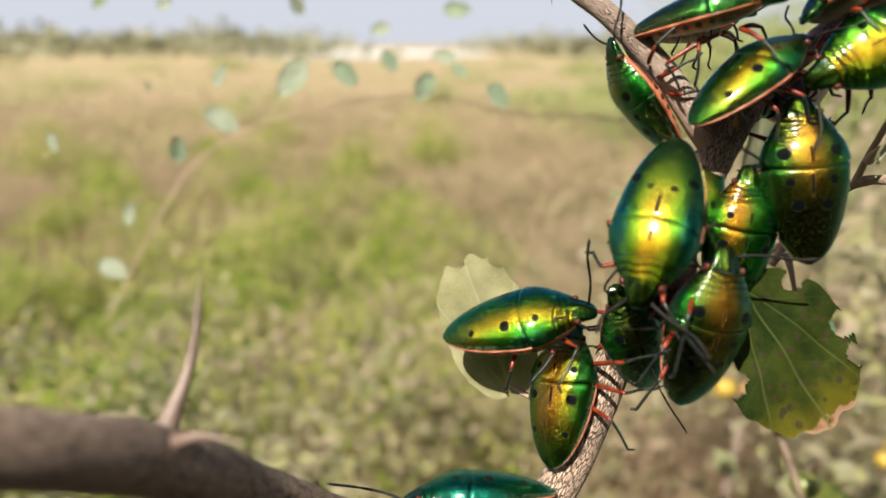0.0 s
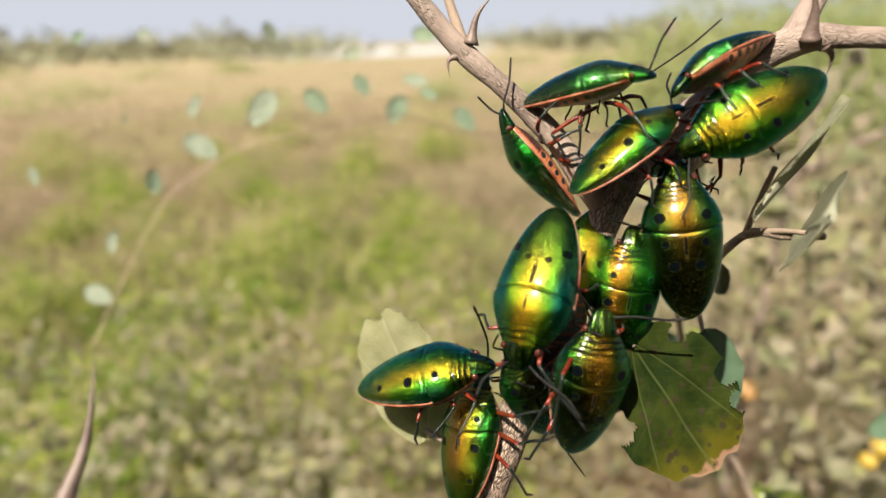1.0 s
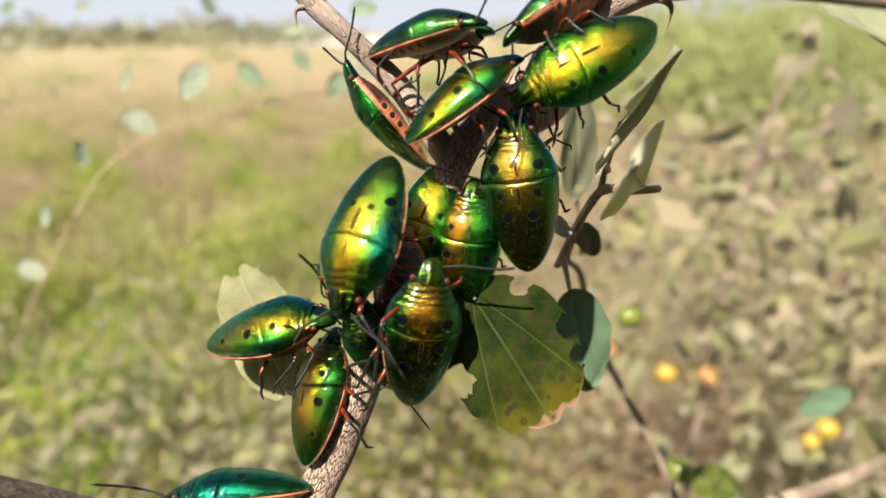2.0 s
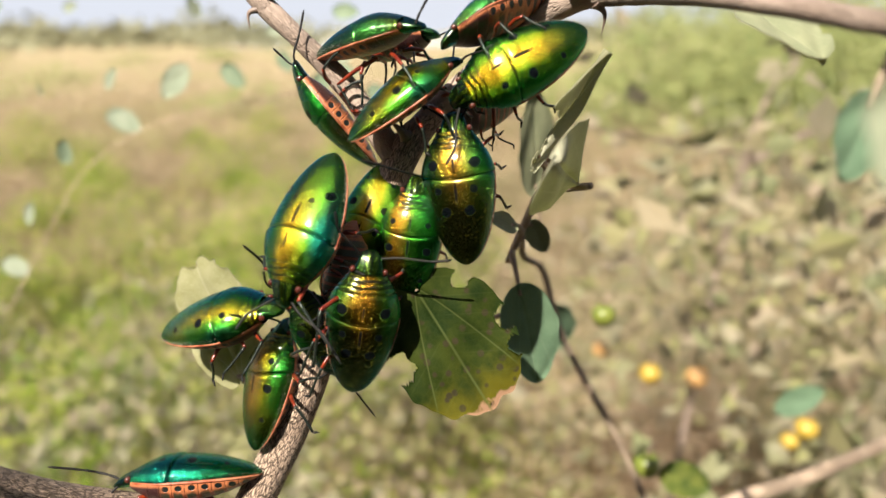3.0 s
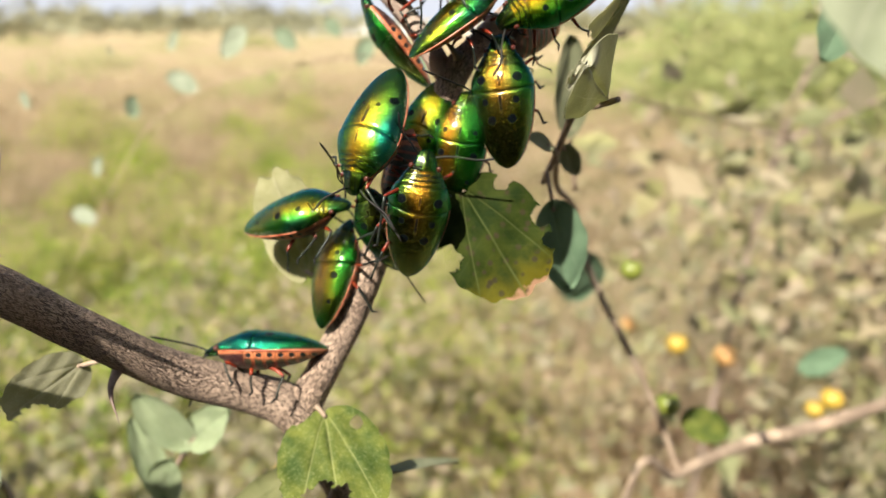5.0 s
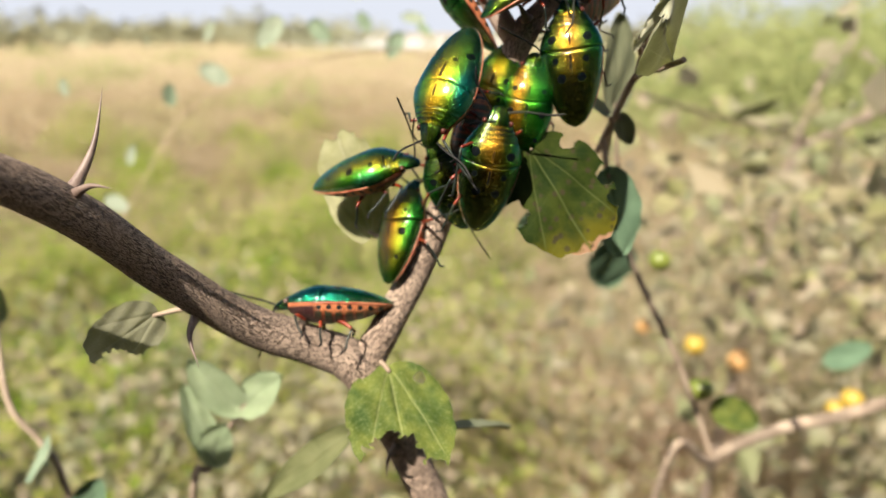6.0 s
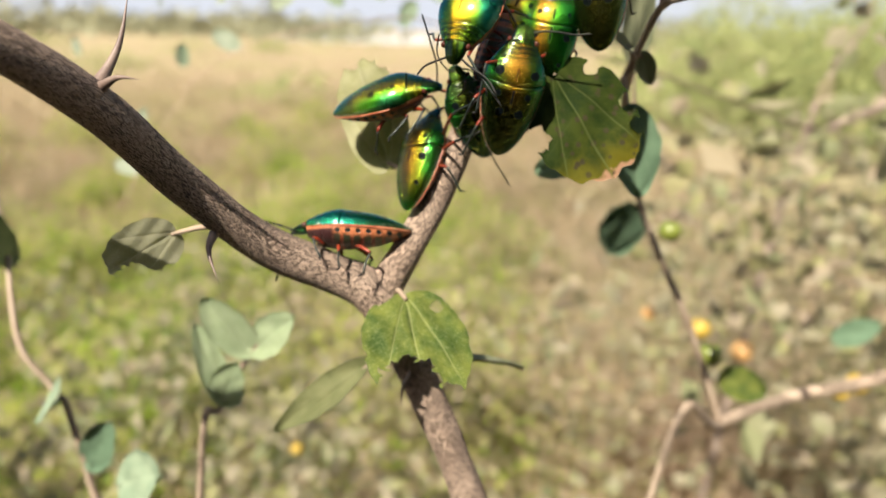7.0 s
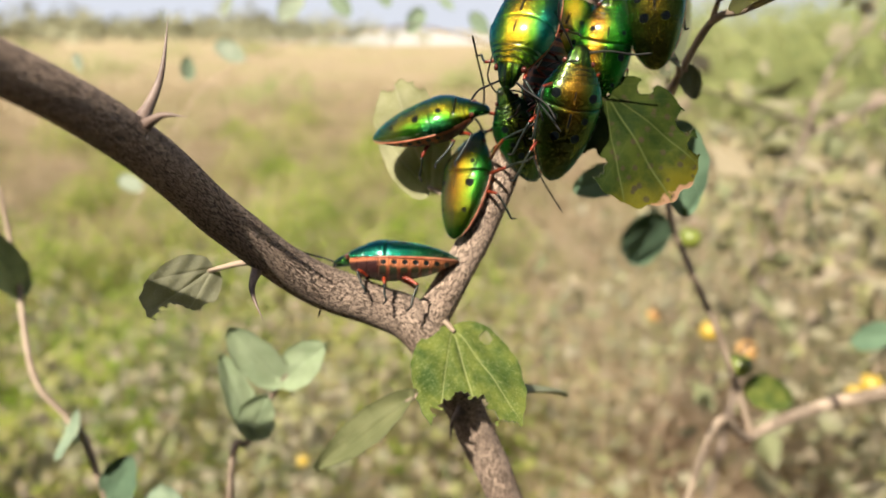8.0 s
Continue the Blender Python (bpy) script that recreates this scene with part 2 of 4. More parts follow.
def leaf_material(name, a, b, vein, patch=None, thin=0.35, fuzz=0.5, bold=1.0, shine=0.18):
    """uv: along the leaf from base 0 to tip 1, and across from -1 to 1 (stored as 0 to 1)."""
    k = Nodes(name)
    u, w, _ = k.xyz(k.coords("UV"))
    v = k.math("ABSOLUTE", k.math("SUBTRACT", k.math("MULTIPLY", w, 2.0), 1.0))
    p = k.coords()
    cloud, fine = k.noise(p, 220.0, 4.0), k.noise(p, 2600.0, 3.0)
    curve = k.math("MULTIPLY", k.math("POWER", u, 0.85), 0.62)
    mid = k.band(v, 0.022 * bold, 0.006)
    side = k.math("MULTIPLY", k.band(k.math("ABSOLUTE", k.math("SUBTRACT", v, curve)), 0.016 * bold, 0.005), k.band(u, 0.92, 0.7))
    rib = k.math("SUBTRACT", k.math("FRACT", k.math("ADD", k.math("MULTIPLY", u, 6.5), k.math("MULTIPLY", v, -2.2))), 0.5)
    ribs = k.math("MULTIPLY", k.math("MULTIPLY", k.band(k.math("ABSOLUTE", rib), 0.06, 0.015), k.band(v, 0.02, 0.2)), 0.22)
    net = k.n("TexVoronoi", Vector=p, Scale=1400.0)
    net.feature = "DISTANCE_TO_EDGE"
    mesh_ = k.math("MULTIPLY", k.band(net.outputs["Distance"], 0.10, 0.02), 0.12)
    veins = k.math("MAXIMUM", k.math("MAXIMUM", mid, side), k.math("MAXIMUM", ribs, mesh_))
    col = k.mix(k.band(cloud, 0.32, 0.68), a, b)
    col = k.mix(k.math("MULTIPLY", k.band(fine, 0.5, 0.75), fuzz * 0.5), col, vein)
    if patch:
        yellow, brown = patch
        col = k.mix(k.band(k.math("ADD", u, k.math("MULTIPLY", k.math("SUBTRACT", cloud, 0.5), 0.5)), 0.62, 1.0), col, yellow)
        specks = k.n("TexVoronoi", Vector=p, Scale=520.0).outputs["Distance"]
        col = k.mix(k.math("MULTIPLY", k.band(specks, 0.34, 0.20), k.band(cloud, 0.40, 0.52)), col, (0.03, 0.025, 0.012))
        dry = k.band(k.math("ADD", u, k.math("MULTIPLY", k.math("SUBTRACT", k.noise(p, 420.0, 4.0), 0.5), 0.35)), 0.94, 0.99)
        col = k.mix(dry, col, brown)
    lim = k.math("MULTIPLY", k.band(v, 0.90, 1.0), 0.5)
    col = k.mix(k.math("MAXIMUM", k.math("MULTIPLY", veins, 0.5), lim), col, vein)
    high = k.math("ADD", k.math("MULTIPLY", veins, -0.7), k.math("MULTIPLY", fine, 0.6))
    k.set(Base_Color=col, Roughness=0.7, Normal=k.bump(high, 0.5, 0.00012), Sheen_Weight=0.10 * fuzz, Specular_IOR_Level=shine)
    glow = k.n("BsdfTranslucent", Color=k.mix(0.35, col, (0.32, 0.38, 0.04)))
    both = k.n("MixShader", _0=thin, _1=k.b.outputs[0], _2=glow.outputs[0])
    k.t.links.new(both.outputs[0], k.out.inputs[0])
    return k.m


LEAF_TOP = leaf_material("olive_leaf_top", (0.035, 0.070, 0.010), (0.155, 0.180, 0.032), (0.40, 0.42, 0.17), fuzz=0.7, bold=0.6)
LEAF_DRY = leaf_material("pale_felted_leaf", (0.52, 0.51, 0.36), (0.62, 0.61, 0.45), (0.74, 0.72, 0.58), thin=0.5, fuzz=1.0)
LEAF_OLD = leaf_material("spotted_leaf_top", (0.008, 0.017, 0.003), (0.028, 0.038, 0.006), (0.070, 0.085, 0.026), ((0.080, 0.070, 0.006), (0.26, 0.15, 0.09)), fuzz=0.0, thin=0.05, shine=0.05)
LEAF_UNDER = leaf_material("grey_leaf_underside", (0.26, 0.255, 0.155), (0.34, 0.33, 0.205), (0.45, 0.44, 0.29), fuzz=1.0, thin=0.45)
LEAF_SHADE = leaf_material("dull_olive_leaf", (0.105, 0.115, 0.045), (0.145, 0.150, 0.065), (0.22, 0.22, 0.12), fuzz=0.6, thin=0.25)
LEAF_FELT = leaf_material("dusty_felted_leaf", (0.33, 0.32, 0.21), (0.42, 0.41, 0.28), (0.52, 0.50, 0.36), fuzz=1.0, thin=0.62)
LEAF_FAR = leaf_material("bleached_small_leaf", (0.33, 0.38, 0.28), (0.42, 0.46, 0.35), (0.50, 0.52, 0.42), thin=0.45)
LEAF_SEEN = leaf_material("see_through_leaf", (0.30, 0.37, 0.22), (0.40, 0.47, 0.29), (0.50, 0.55, 0.40), thin=0.5)
LEAF_THIN = leaf_material("thin_bleached_leaf", (0.34, 0.33, 0.16), (0.46, 0.44, 0.26), (0.56, 0.54, 0.36), fuzz=0.6, thin=0.5)
LEAF_DARK = leaf_material("blue_green_leaf", (0.11, 0.18, 0.11), (0.15, 0.235, 0.145), (0.22, 0.30, 0.20), thin=0.38)
LEAF_HAZE = leaf_material("dusty_leaf", (0.23, 0.25, 0.15), (0.30, 0.31, 0.19), (0.36, 0.37, 0.25), thin=0.3)
LEAF_NEAR = leaf_material("thin_pale_leaf", (0.36, 0.40, 0.28), (0.46, 0.50, 0.36), (0.70, 0.72, 0.58), thin=0.5, bold=2.5)
LEAF_PALE = leaf_material("pale_green_leaf", (0.19, 0.255, 0.17), (0.26, 0.325, 0.22), (0.36, 0.42, 0.30), thin=0.3)


def stuff_material(name, *cols, rough=0.7, thin=0.3, single=0.14):
    """Foliage or straw tinted in patches and, by the share single, blade by blade."""
    k = Nodes(name)
    rnd = k.n("NewGeometry").outputs["Random Per Island"]
    p = k.coords()
    patch = k.band(k.math("ADD", k.math("MULTIPLY", k.noise(p, 10.0, 1.0), 0.5), k.math("ADD", k.math("MULTIPLY", k.noise(p, 3.2, 3.0), 0.3), k.math("MULTIPLY", k.noise(p, 0.9, 2.0), 0.2))), 0.43, 0.57)
    col = k.ramp(k.math("ADD", k.math("MULTIPLY", rnd, single), k.math("MULTIPLY", patch, 1.0 - single)), *[(i / max(1, len(cols) - 1), c) for i, c in enumerate(cols)])
    col = k.mix(k.math("MULTIPLY", k.noise(p, 40.0), 0.3), col, tuple(0.7 * c for c in cols[0]))
    k.set(Base_Color=col, Roughness=rough)
    glow = k.n("BsdfTranslucent", Color=col)
    both = k.n("MixShader", _0=thin, _1=k.b.outputs[0], _2=glow.outputs[0])
    k.t.links.new(both.outputs[0], k.out.inputs[0])
    return k.m


STRAW = stuff_material("dry_grass", (0.28, 0.26, 0.13), (0.41, 0.33, 0.21), (0.49, 0.39, 0.27), (0.38, 0.285, 0.185), thin=0.45)
HERB = stuff_material("fresh_herb", (0.10, 0.175, 0.015), (0.30, 0.42, 0.035), (0.50, 0.52, 0.10), (0.55, 0.46, 0.27), thin=0.5, single=0.15)
MIXED = stuff_material("shrub_foliage", (0.17, 0.185, 0.09), (0.26, 0.27, 0.13), (0.43, 0.365, 0.26), (0.29, 0.28, 0.17), (0.36, 0.35, 0.14), (0.42, 0.325, 0.24), (0.22, 0.22, 0.13), thin=0.45, single=0.36)
LITTER = stuff_material("dry_weeds", (0.33, 0.30, 0.14), (0.48, 0.385, 0.245), (0.60, 0.485, 0.35), (0.44, 0.31, 0.22), thin=0.55, single=0.15)
# The haze of distance is mixed into these pale greens.
FARGREEN = stuff_material("hazed_foliage", (0.22, 0.22, 0.13), (0.27, 0.27, 0.16), (0.32, 0.30, 0.19))
# Dark leaves of the unseen screen added behind the camera.
SHADE = stuff_material("dark_screen_leaves", (0.040, 0.060, 0.020), (0.060, 0.085, 0.025), (0.085, 0.100, 0.035), thin=0.1)
BRUSH = stuff_material("sunlit_brush", (0.16, 0.20, 0.07), (0.30, 0.34, 0.11), (0.40, 0.40, 0.17), (0.24, 0.27, 0.09), thin=0.4)
STALK = stuff_material("bleached_stalks", (0.46, 0.39, 0.24), (0.58, 0.50, 0.34), (0.44, 0.42, 0.20), thin=0.4, single=0.6)
FRUIT_Y = simple("ripe_fruit", (0.36, 0.24, 0.03), (0.46, 0.31, 0.05), 150, 0.35)
FRUIT_G = simple("unripe_fruit", (0.11, 0.14, 0.02), (0.17, 0.19, 0.035), 150, 0.35)
FRUIT_O = simple("orange_fruit", (0.42, 0.22, 0.07), (0.50, 0.30, 0.12), 150, 0.4)


def ground_material():
    k = Nodes("dry_soil_and_stubble")
    p = k.coords()
    broad, mid, fine = k.noise(p, 0.35, 4.0), k.noise(p, 3.0, 5.0), k.noise(p, 40.0, 3.0)
    col = k.mix(k.band(mid, 0.35, 0.65), (0.28, 0.21, 0.12), (0.40, 0.31, 0.18))
    col = k.mix(k.band(broad, 0.52, 0.62), col, (0.28, 0.27, 0.10))
    col = k.mix(k.math("MULTIPLY", fine, 0.4), col, (0.22, 0.16, 0.09))
    return k.set(Base_Color=col, Roughness=0.95, Normal=k.bump(mid, 0.6, 0.03))


GROUND = ground_material()


# ---------------------------------------------------------------- mesh helpers
def part(name, bm, material, parent, label="", smooth=True):
    """Links a bmesh as one mesh object under a thing or part."""
    mesh = bpy.data.meshes.new(name)
    bm.to_mesh(mesh)
    bm.free()
    for m in material if isinstance(material, (list, tuple)) else [material]:
        mesh.materials.append(m)
    if smooth:
        mesh.polygons.foreach_set("use_smooth", [True] * len(mesh.polygons))
    ob = new(name, mesh)
    ob.parent = parent
    return tagged(ob, label)


def spline(pts, n=8):
    """Points along a smooth curve through pts, n to a stretch."""
    pts = [Vector(p) for p in pts]
    ext = [2 * pts[0] - pts[1], *pts, 2 * pts[-1] - pts[-2]]
    out = []
    for i in range(1, len(ext) - 2):
        a, b, c, d = ext[i - 1:i + 3]
        for j in range(n):
            t = j / n
            out.append(0.5 * ((2 * b) + (c - a) * t + (2 * a - 5 * b + 4 * c - d) * t * t + (3 * b - a - 3 * c + d) * t ** 3))
    return out + [pts[-1]]


def radii(rs, count):
    return np.interp(np.linspace(0, len(rs) - 1, count), range(len(rs)), rs)


def sweep(pts, rs, sides=12, lump=0.0, seed=0.0, bm=None):
    """A tube along pts with radii rs, closed at both ends, with uv in metres."""
    bm = bm or bmesh.new()
    uv = bm.loops.layers.uv.verify()
    rings, run, runs = [], 0.0, []
    side = None
    for i, p in enumerate(pts):
        ahead = (pts[min(i + 1, len(pts) - 1)] - pts[max(i - 1, 0)]).normalized()
        if side is None:
            side = ahead.orthogonal().normalized()
        side = (side - ahead * side.dot(ahead)).normalized()
        up = ahead.cross(side)
        ring = []
        for j in range(sides):
            a = 2 * math.pi * j / sides
            out = side * math.cos(a) + up * math.sin(a)
            r = rs[i]
            if lump:
                r *= 1 + lump * noise.noise((p + out * r) * (0.35 / rs[len(rs) // 2]) + Vector((seed, 0, 0)))
            ring.append(bm.verts.new(p + out * r))
        rings.append(ring)
        run += (p - pts[i - 1]).length if i else 0
        runs.append(run)
    around = 2 * math.pi * float(np.mean(rs))
    for i in range(len(rings) - 1):
        for j in range(sides):
            jj = (j + 1) % sides
            f = bm.faces.new((rings[i][j], rings[i][jj], rings[i + 1][jj], rings[i + 1][j]))
            for loop, (ru, rv) in zip(f.loops, ((i, j), (i, j + 1), (i + 1, j + 1), (i + 1, j))):
                loop[uv].uv = (runs[ru], around * rv / sides)
    bm.faces.new(rings[0][::-1])
    bm.faces.new(rings[-1])
    return bm


def hermite(knots, x):
    """Smooth value at x through knots of (x, value), in rising x."""
    xs, ys = [k[0] for k in knots], [k[1] for k in knots]
    i = max(0, min(len(xs) - 2, int(np.searchsorted(xs, x)) - 1))

    def slope(j):
        lo, hi = max(j - 1, 0), min(j + 1, len(xs) - 1)
        return (ys[hi] - ys[lo]) / (xs[hi] - xs[lo])

    h = xs[i + 1] - xs[i]
    t = (x - xs[i]) / h
    return (2 * t ** 3 - 3 * t * t + 1) * ys[i] + (t ** 3 - 2 * t * t + t) * h * slope(i) + (3 * t * t - 2 * t ** 3) * ys[i + 1] + (t ** 3 - t * t) * h * slope(i + 1)


# ---------------------------------------------------------------- jewel bugs
# A bug is built one unit long: head at x = 0.5, tail at x = -0.5, back towards +z.
WIDE = ((-0.5, 0.014), (-0.478, 0.055), (-0.43, 0.100), (-0.34, 0.150), (-0.2, 0.198), (-0.05, 0.226), (0.06, 0.236), (0.12, 0.232), (0.20, 0.208), (0.28, 0.166), (0.36, 0.116))
HIGH = ((-0.5, 0.004), (-0.46, 0.036), (-0.36, 0.082), (-0.2, 0.128), (-0.04, 0.152), (0.08, 0.158), (0.17, 0.150), (0.26, 0.118), (0.36, 0.070))
DEEP = ((-0.5, 0.004), (-0.42, 0.048), (-0.25, 0.118), (-0.05, 0.158), (0.10, 0.166), (0.24, 0.138), (0.36, 0.070))


def groove(a):
    """Where along the body the pronotum ends, at the angle a round the back: farther forward at the sides."""
    return 0.048 + 0.038 * math.cos(a) ** 2


def shell(x0, x1, nx, scale, nth=26, lower=False):
    """The upper (or lower) skin of the body between x0(angle) and x1(angle); scale(along from 0 to 1, x) swells it."""
    bm = bmesh.new()
    rows = []
    for i in range(nx + 1):
        row = []
        for j in range(nth + 1):
            a = math.pi * j / nth
            x = x0(a) + (x1(a) - x0(a)) * i / nx
            f = scale(i / nx, x)
            y, z = hermite(WIDE, x) * math.cos(a) * f, hermite(DEEP if lower else HIGH, x) * max(0.0, math.sin(a)) ** 0.85 * f
            row.append(bm.verts.new((x, y, -z if lower else z)))
        rows.append(row)
    for i in range(nx):
        for j in range(nth):
            q = (rows[i][j], rows[i + 1][j], rows[i + 1][j + 1], rows[i][j + 1])
            bm.faces.new(q[::-1] if not lower else q)
    bmesh.ops.remove_doubles(bm, verts=bm.verts, dist=0.0008)
    return bm


def swell_rear(s, x):
    """The shield dips under the pronotum's hind edge."""
    return 1.0 - 0.16 * max(0.0, (s - 0.94) / 0.06) ** 2


def swell_front(s, x):
    """The pronotum: a rounded hind edge, a beaded line and creases across its front."""
    hind = -0.10 * max(0.0, 1 - s / 0.07) ** 2
    bead = -0.035 * math.exp(-((x - 0.250) / 0.006) ** 2)
    folds = 0.016 * math.sin((x - 0.262) * 215) * min(1.0, max(0.0, (x - 0.262) / 0.015))
    return 1.03 + hind + bead + folds


def ball(bm, at, r, squash=(1, 1, 1)):
    made = bmesh.ops.create_uvsphere(bm, u_segments=12, v_segments=8, radius=r)
    bmesh.ops.scale(bm, vec=squash, verts=made["verts"])
    bmesh.ops.translate(bm, vec=at, verts=made["verts"])
    return bm


def jewel_bug(head, tail, back, skin, label, antennae=None, legs=None, reach=None, paunch=1.0, seed=0):
    """A jewel bug between two places, with the way that its back faces. antennae: places of tips; paunch: how deep the belly hangs; legs: per leg the knee and the foot in bug units; reach: the same as places in the plan."""
    rng = random.Random(seed)
    h, t = V(*head), V(*tail)
    x = (h - t).normalized()
    z = Vector(back)
    z = (z - x * z.dot(x)).normalized()
    m = Matrix((x, z.cross(x), z)).transposed().to_4x4()
    size = (h - t).length
    bug = tagged(new("jewel_bug"), label, "insect", "jewel bugs on the branch")
    bug.matrix_world = Matrix.Translation((h + t) / 2) @ m @ Matrix.Scale(size, 4)
    inv = bug.matrix_world.inverted()

    part("scutellum", shell(lambda a: -0.5, lambda a: groove(a) + 0.018, 30, swell_rear), skin, bug)
    part("pronotum", shell(lambda a: groove(a) - 0.004, lambda a: 0.36, 50, swell_front), skin, bug)
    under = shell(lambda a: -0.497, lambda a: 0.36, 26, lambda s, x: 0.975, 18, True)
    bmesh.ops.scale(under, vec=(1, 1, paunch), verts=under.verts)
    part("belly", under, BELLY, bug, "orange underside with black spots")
    for sgn in (1, -1):
        line = [Vector((s, sgn * hermite(WIDE, s) * 0.985, -0.010)) for s in np.linspace(-0.49, 0.34, 30)]
        part("margin", sweep(line, [0.004 + 0.007 * math.sin(math.pi * min(1, i / 26)) for i in range(30)], 6), MARGIN, bug, "thin orange edge")
    bm = bmesh.new()
    for n in range(300):
        a = rng.choice((rng.uniform(0, 0.22), rng.uniform(2.92, math.pi)))
        s = rng.uniform(-0.495, -0.12) if rng.random() < 0.7 else rng.uniform(-0.12, 0.22)
        at = Vector((s, hermite(WIDE, s) * math.cos(a) * 0.99, hermite(HIGH, s) * max(0.0, math.sin(a)) ** 0.85 * 0.99))
        out = Vector((-0.5 - rng.random(), 1.6 * math.cos(a), math.sin(a))).normalized() * rng.uniform(0.010, 0.024)
        wide = Vector((rng.uniform(-1, 1), rng.uniform(-1, 1), rng.uniform(-1, 1))).cross(out).normalized() * 0.0011
        bm.faces.new([bm.verts.new(q) for q in (at - wide, at + wide, at + out)])
    part("bristles", bm, BRISTLE, bug, "short pale bristles", smooth=False)
    bm = bmesh.new()
    rings = []
    for s, w, hi, lo, mid in ((0.33, 0.108, 0.056, 0.05, 0.008), (0.365, 0.104, 0.056, 0.05, 0.004), (0.395, 0.092, 0.052, 0.045, -0.002), (0.425, 0.080, 0.045, 0.04, -0.010), (0.455, 0.070, 0.037, 0.032, -0.020), (0.478, 0.057, 0.028, 0.026, -0.028), (0.493, 0.040, 0.017, 0.016, -0.035), (0.5, 0.016, 0.006, 0.006, -0.038)):
        ring = []
        for j in range(24):
            a = 2 * math.pi * j / 24
            ridge = 1 + 0.15 * math.cos(6 * a + math.pi) * (math.sin(a) > 0)
            ring.append(bm.verts.new((s, w * math.cos(a), mid + (hi * ridge if math.sin(a) > 0 else lo) * math.sin(a))))
        rings.append(ring)
    for a, b in zip(rings, rings[1:]):
        for j in range(24):
            bm.faces.new((a[j], a[(j + 1) % 24], b[(j + 1) % 24], b[j])[::-1])
    bm.faces.new(rings[-1][::-1])
    crown = part("head", bm, HEADM, bug)
    for sgn in (1, -1):
        part("eye", ball(bmesh.new(), (0.378, sgn * 0.102, 0.012), 0.023, (1, 0.85, 1)), EYE_RED, crown)
    for i, sgn in enumerate((1, -1)):
        root = Vector((0.45, sgn * 0.050, -0.022))
        if antennae and i < len(antennae):
            tip = antennae[i] and inv @ V(*antennae[i])
        else:
            tip = Vector((0.62 + 0.12 * rng.random(), sgn * (0.26 + 0.12 * rng.random()), -0.04 + 0.1 * rng.random()))
        if tip is None:
            continue
        bow = (tip - root).length * 0.12
        line = spline([root, root.lerp(tip, 0.22) + Vector((0.02, sgn * bow * 0.7, 0.02)), root.lerp(tip, 0.6) + Vector((0, sgn * bow, 0.01)), tip], 7)
        rs = [0.0085 - 0.002 * (j % 7 == 0) for j in range(len(line))]
        rs[-1] = 0.003
        part("antenna", sweep(line, rs, 6), BLACK, crown)
    stand = dict(legs or {})
    for key, ends in (reach or {}).items():
        stand[key] = [inv @ V(*p) for p in ends]
    for i in range(3):
        for sgn in (1, -1):
            key = (i, sgn)
            root = Vector((0.22 - 0.12 * i, sgn * 0.070, -0.135))
            if key in stand:
                if stand[key] is None:
                    continue
                knee, foot = Vector(stand[key][0]), Vector(stand[key][1])
            else:
                knee = Vector((0.30 - 0.20 * i + 0.05 * rng.random(), sgn * (0.19 + 0.07 * rng.random()), -0.15 - 0.05 * rng.random()))
                foot = knee + Vector((0.02 - 0.05 * i, sgn * 0.02, -0.13 - 0.04 * rng.random()))
            limb = part("leg", sweep(spline([root, root.lerp(knee, 0.5) + Vector((0, 0, 0.012)), knee], 4), radii((0.014, 0.017, 0.015, 0.011), 9), 8), FEMUR, bug, "orange thigh")
            shin = part("shin", sweep(spline([knee, knee.lerp(foot, 0.5) + Vector((0.008, 0, 0)), foot], 4), radii((0.011, 0.009, 0.010), 9), 7), TIBIA, limb, "dark metallic shin")
            toe = foot + (foot - knee).normalized() * 0.035 + Vector((0.03, sgn * 0.03, 0))
            part("foot", sweep([foot, foot.lerp(toe, 0.5), toe], (0.009, 0.008, 0.004), 6), BLACK, limb)
    return bug


UP, RIGHT, NEAR = Vector((0.0, 0.34, 0.94)), Vector((1, 0, 0)), Vector((0.03, -0.94, 0.34))

jewel_bug((20.6, 66.2, -28.1), (26.9, 77.2, -10.6), (-0.33, -0.74, 0.59), GREEN, "golden-green metallic jewel bug with black spots, head down", antennae=[(27.9, 62.1, -32.5), (15.7, 63.6, -30.1)],
          legs={(0, -1): ((0.30, -0.24, -0.06), (0.22, -0.31, -0.10)), (1, -1): ((0.03, -0.27, -0.07), (0.07, -0.25, -0.20))}, reach={(0, 1): ((23.3, 65.6, -27.2), (27.9, 63.2, -33.1))}, seed=1)
jewel_bug((18.4, 75.5, -32.1), (-1.4, 79.5, -38.3), (-0.34, -0.31, 0.89), SIDELIT, "blue-green and gold jewel bug jutting sideways from the cluster", antennae=[(15.6, 70, -21.2), None],
          legs={(1, 1): ((0.20, 0.29, -0.06), (-0.106, 0.27, -0.10)), (1, -1): ((0.20, -0.20, -0.12), (0.03, -0.33, -0.20)), (0, -1): ((0.35, -0.20, -0.10), (0.20, -0.38, -0.20))}, seed=2)
jewel_bug((16.9, 82.1, -36.9), (13.2, 71.8, -53.9), (-0.6, -0.62, 0.51), COPPER, "gilded jewel bug climbing head up on the branch", antennae=[(13.4, 68.1, -30.1), (23, 66.7, -30.9)], reach={(0, -1): ((20.8, 69.0, -36.5), (24.2, 67.2, -34.5)), (1, -1): ((21.4, 69.5, -41.0), (24.6, 68.2, -39.6)), (2, -1): ((20.2, 70.5, -45.5), (22.6, 70.0, -49.5))}, seed=3)
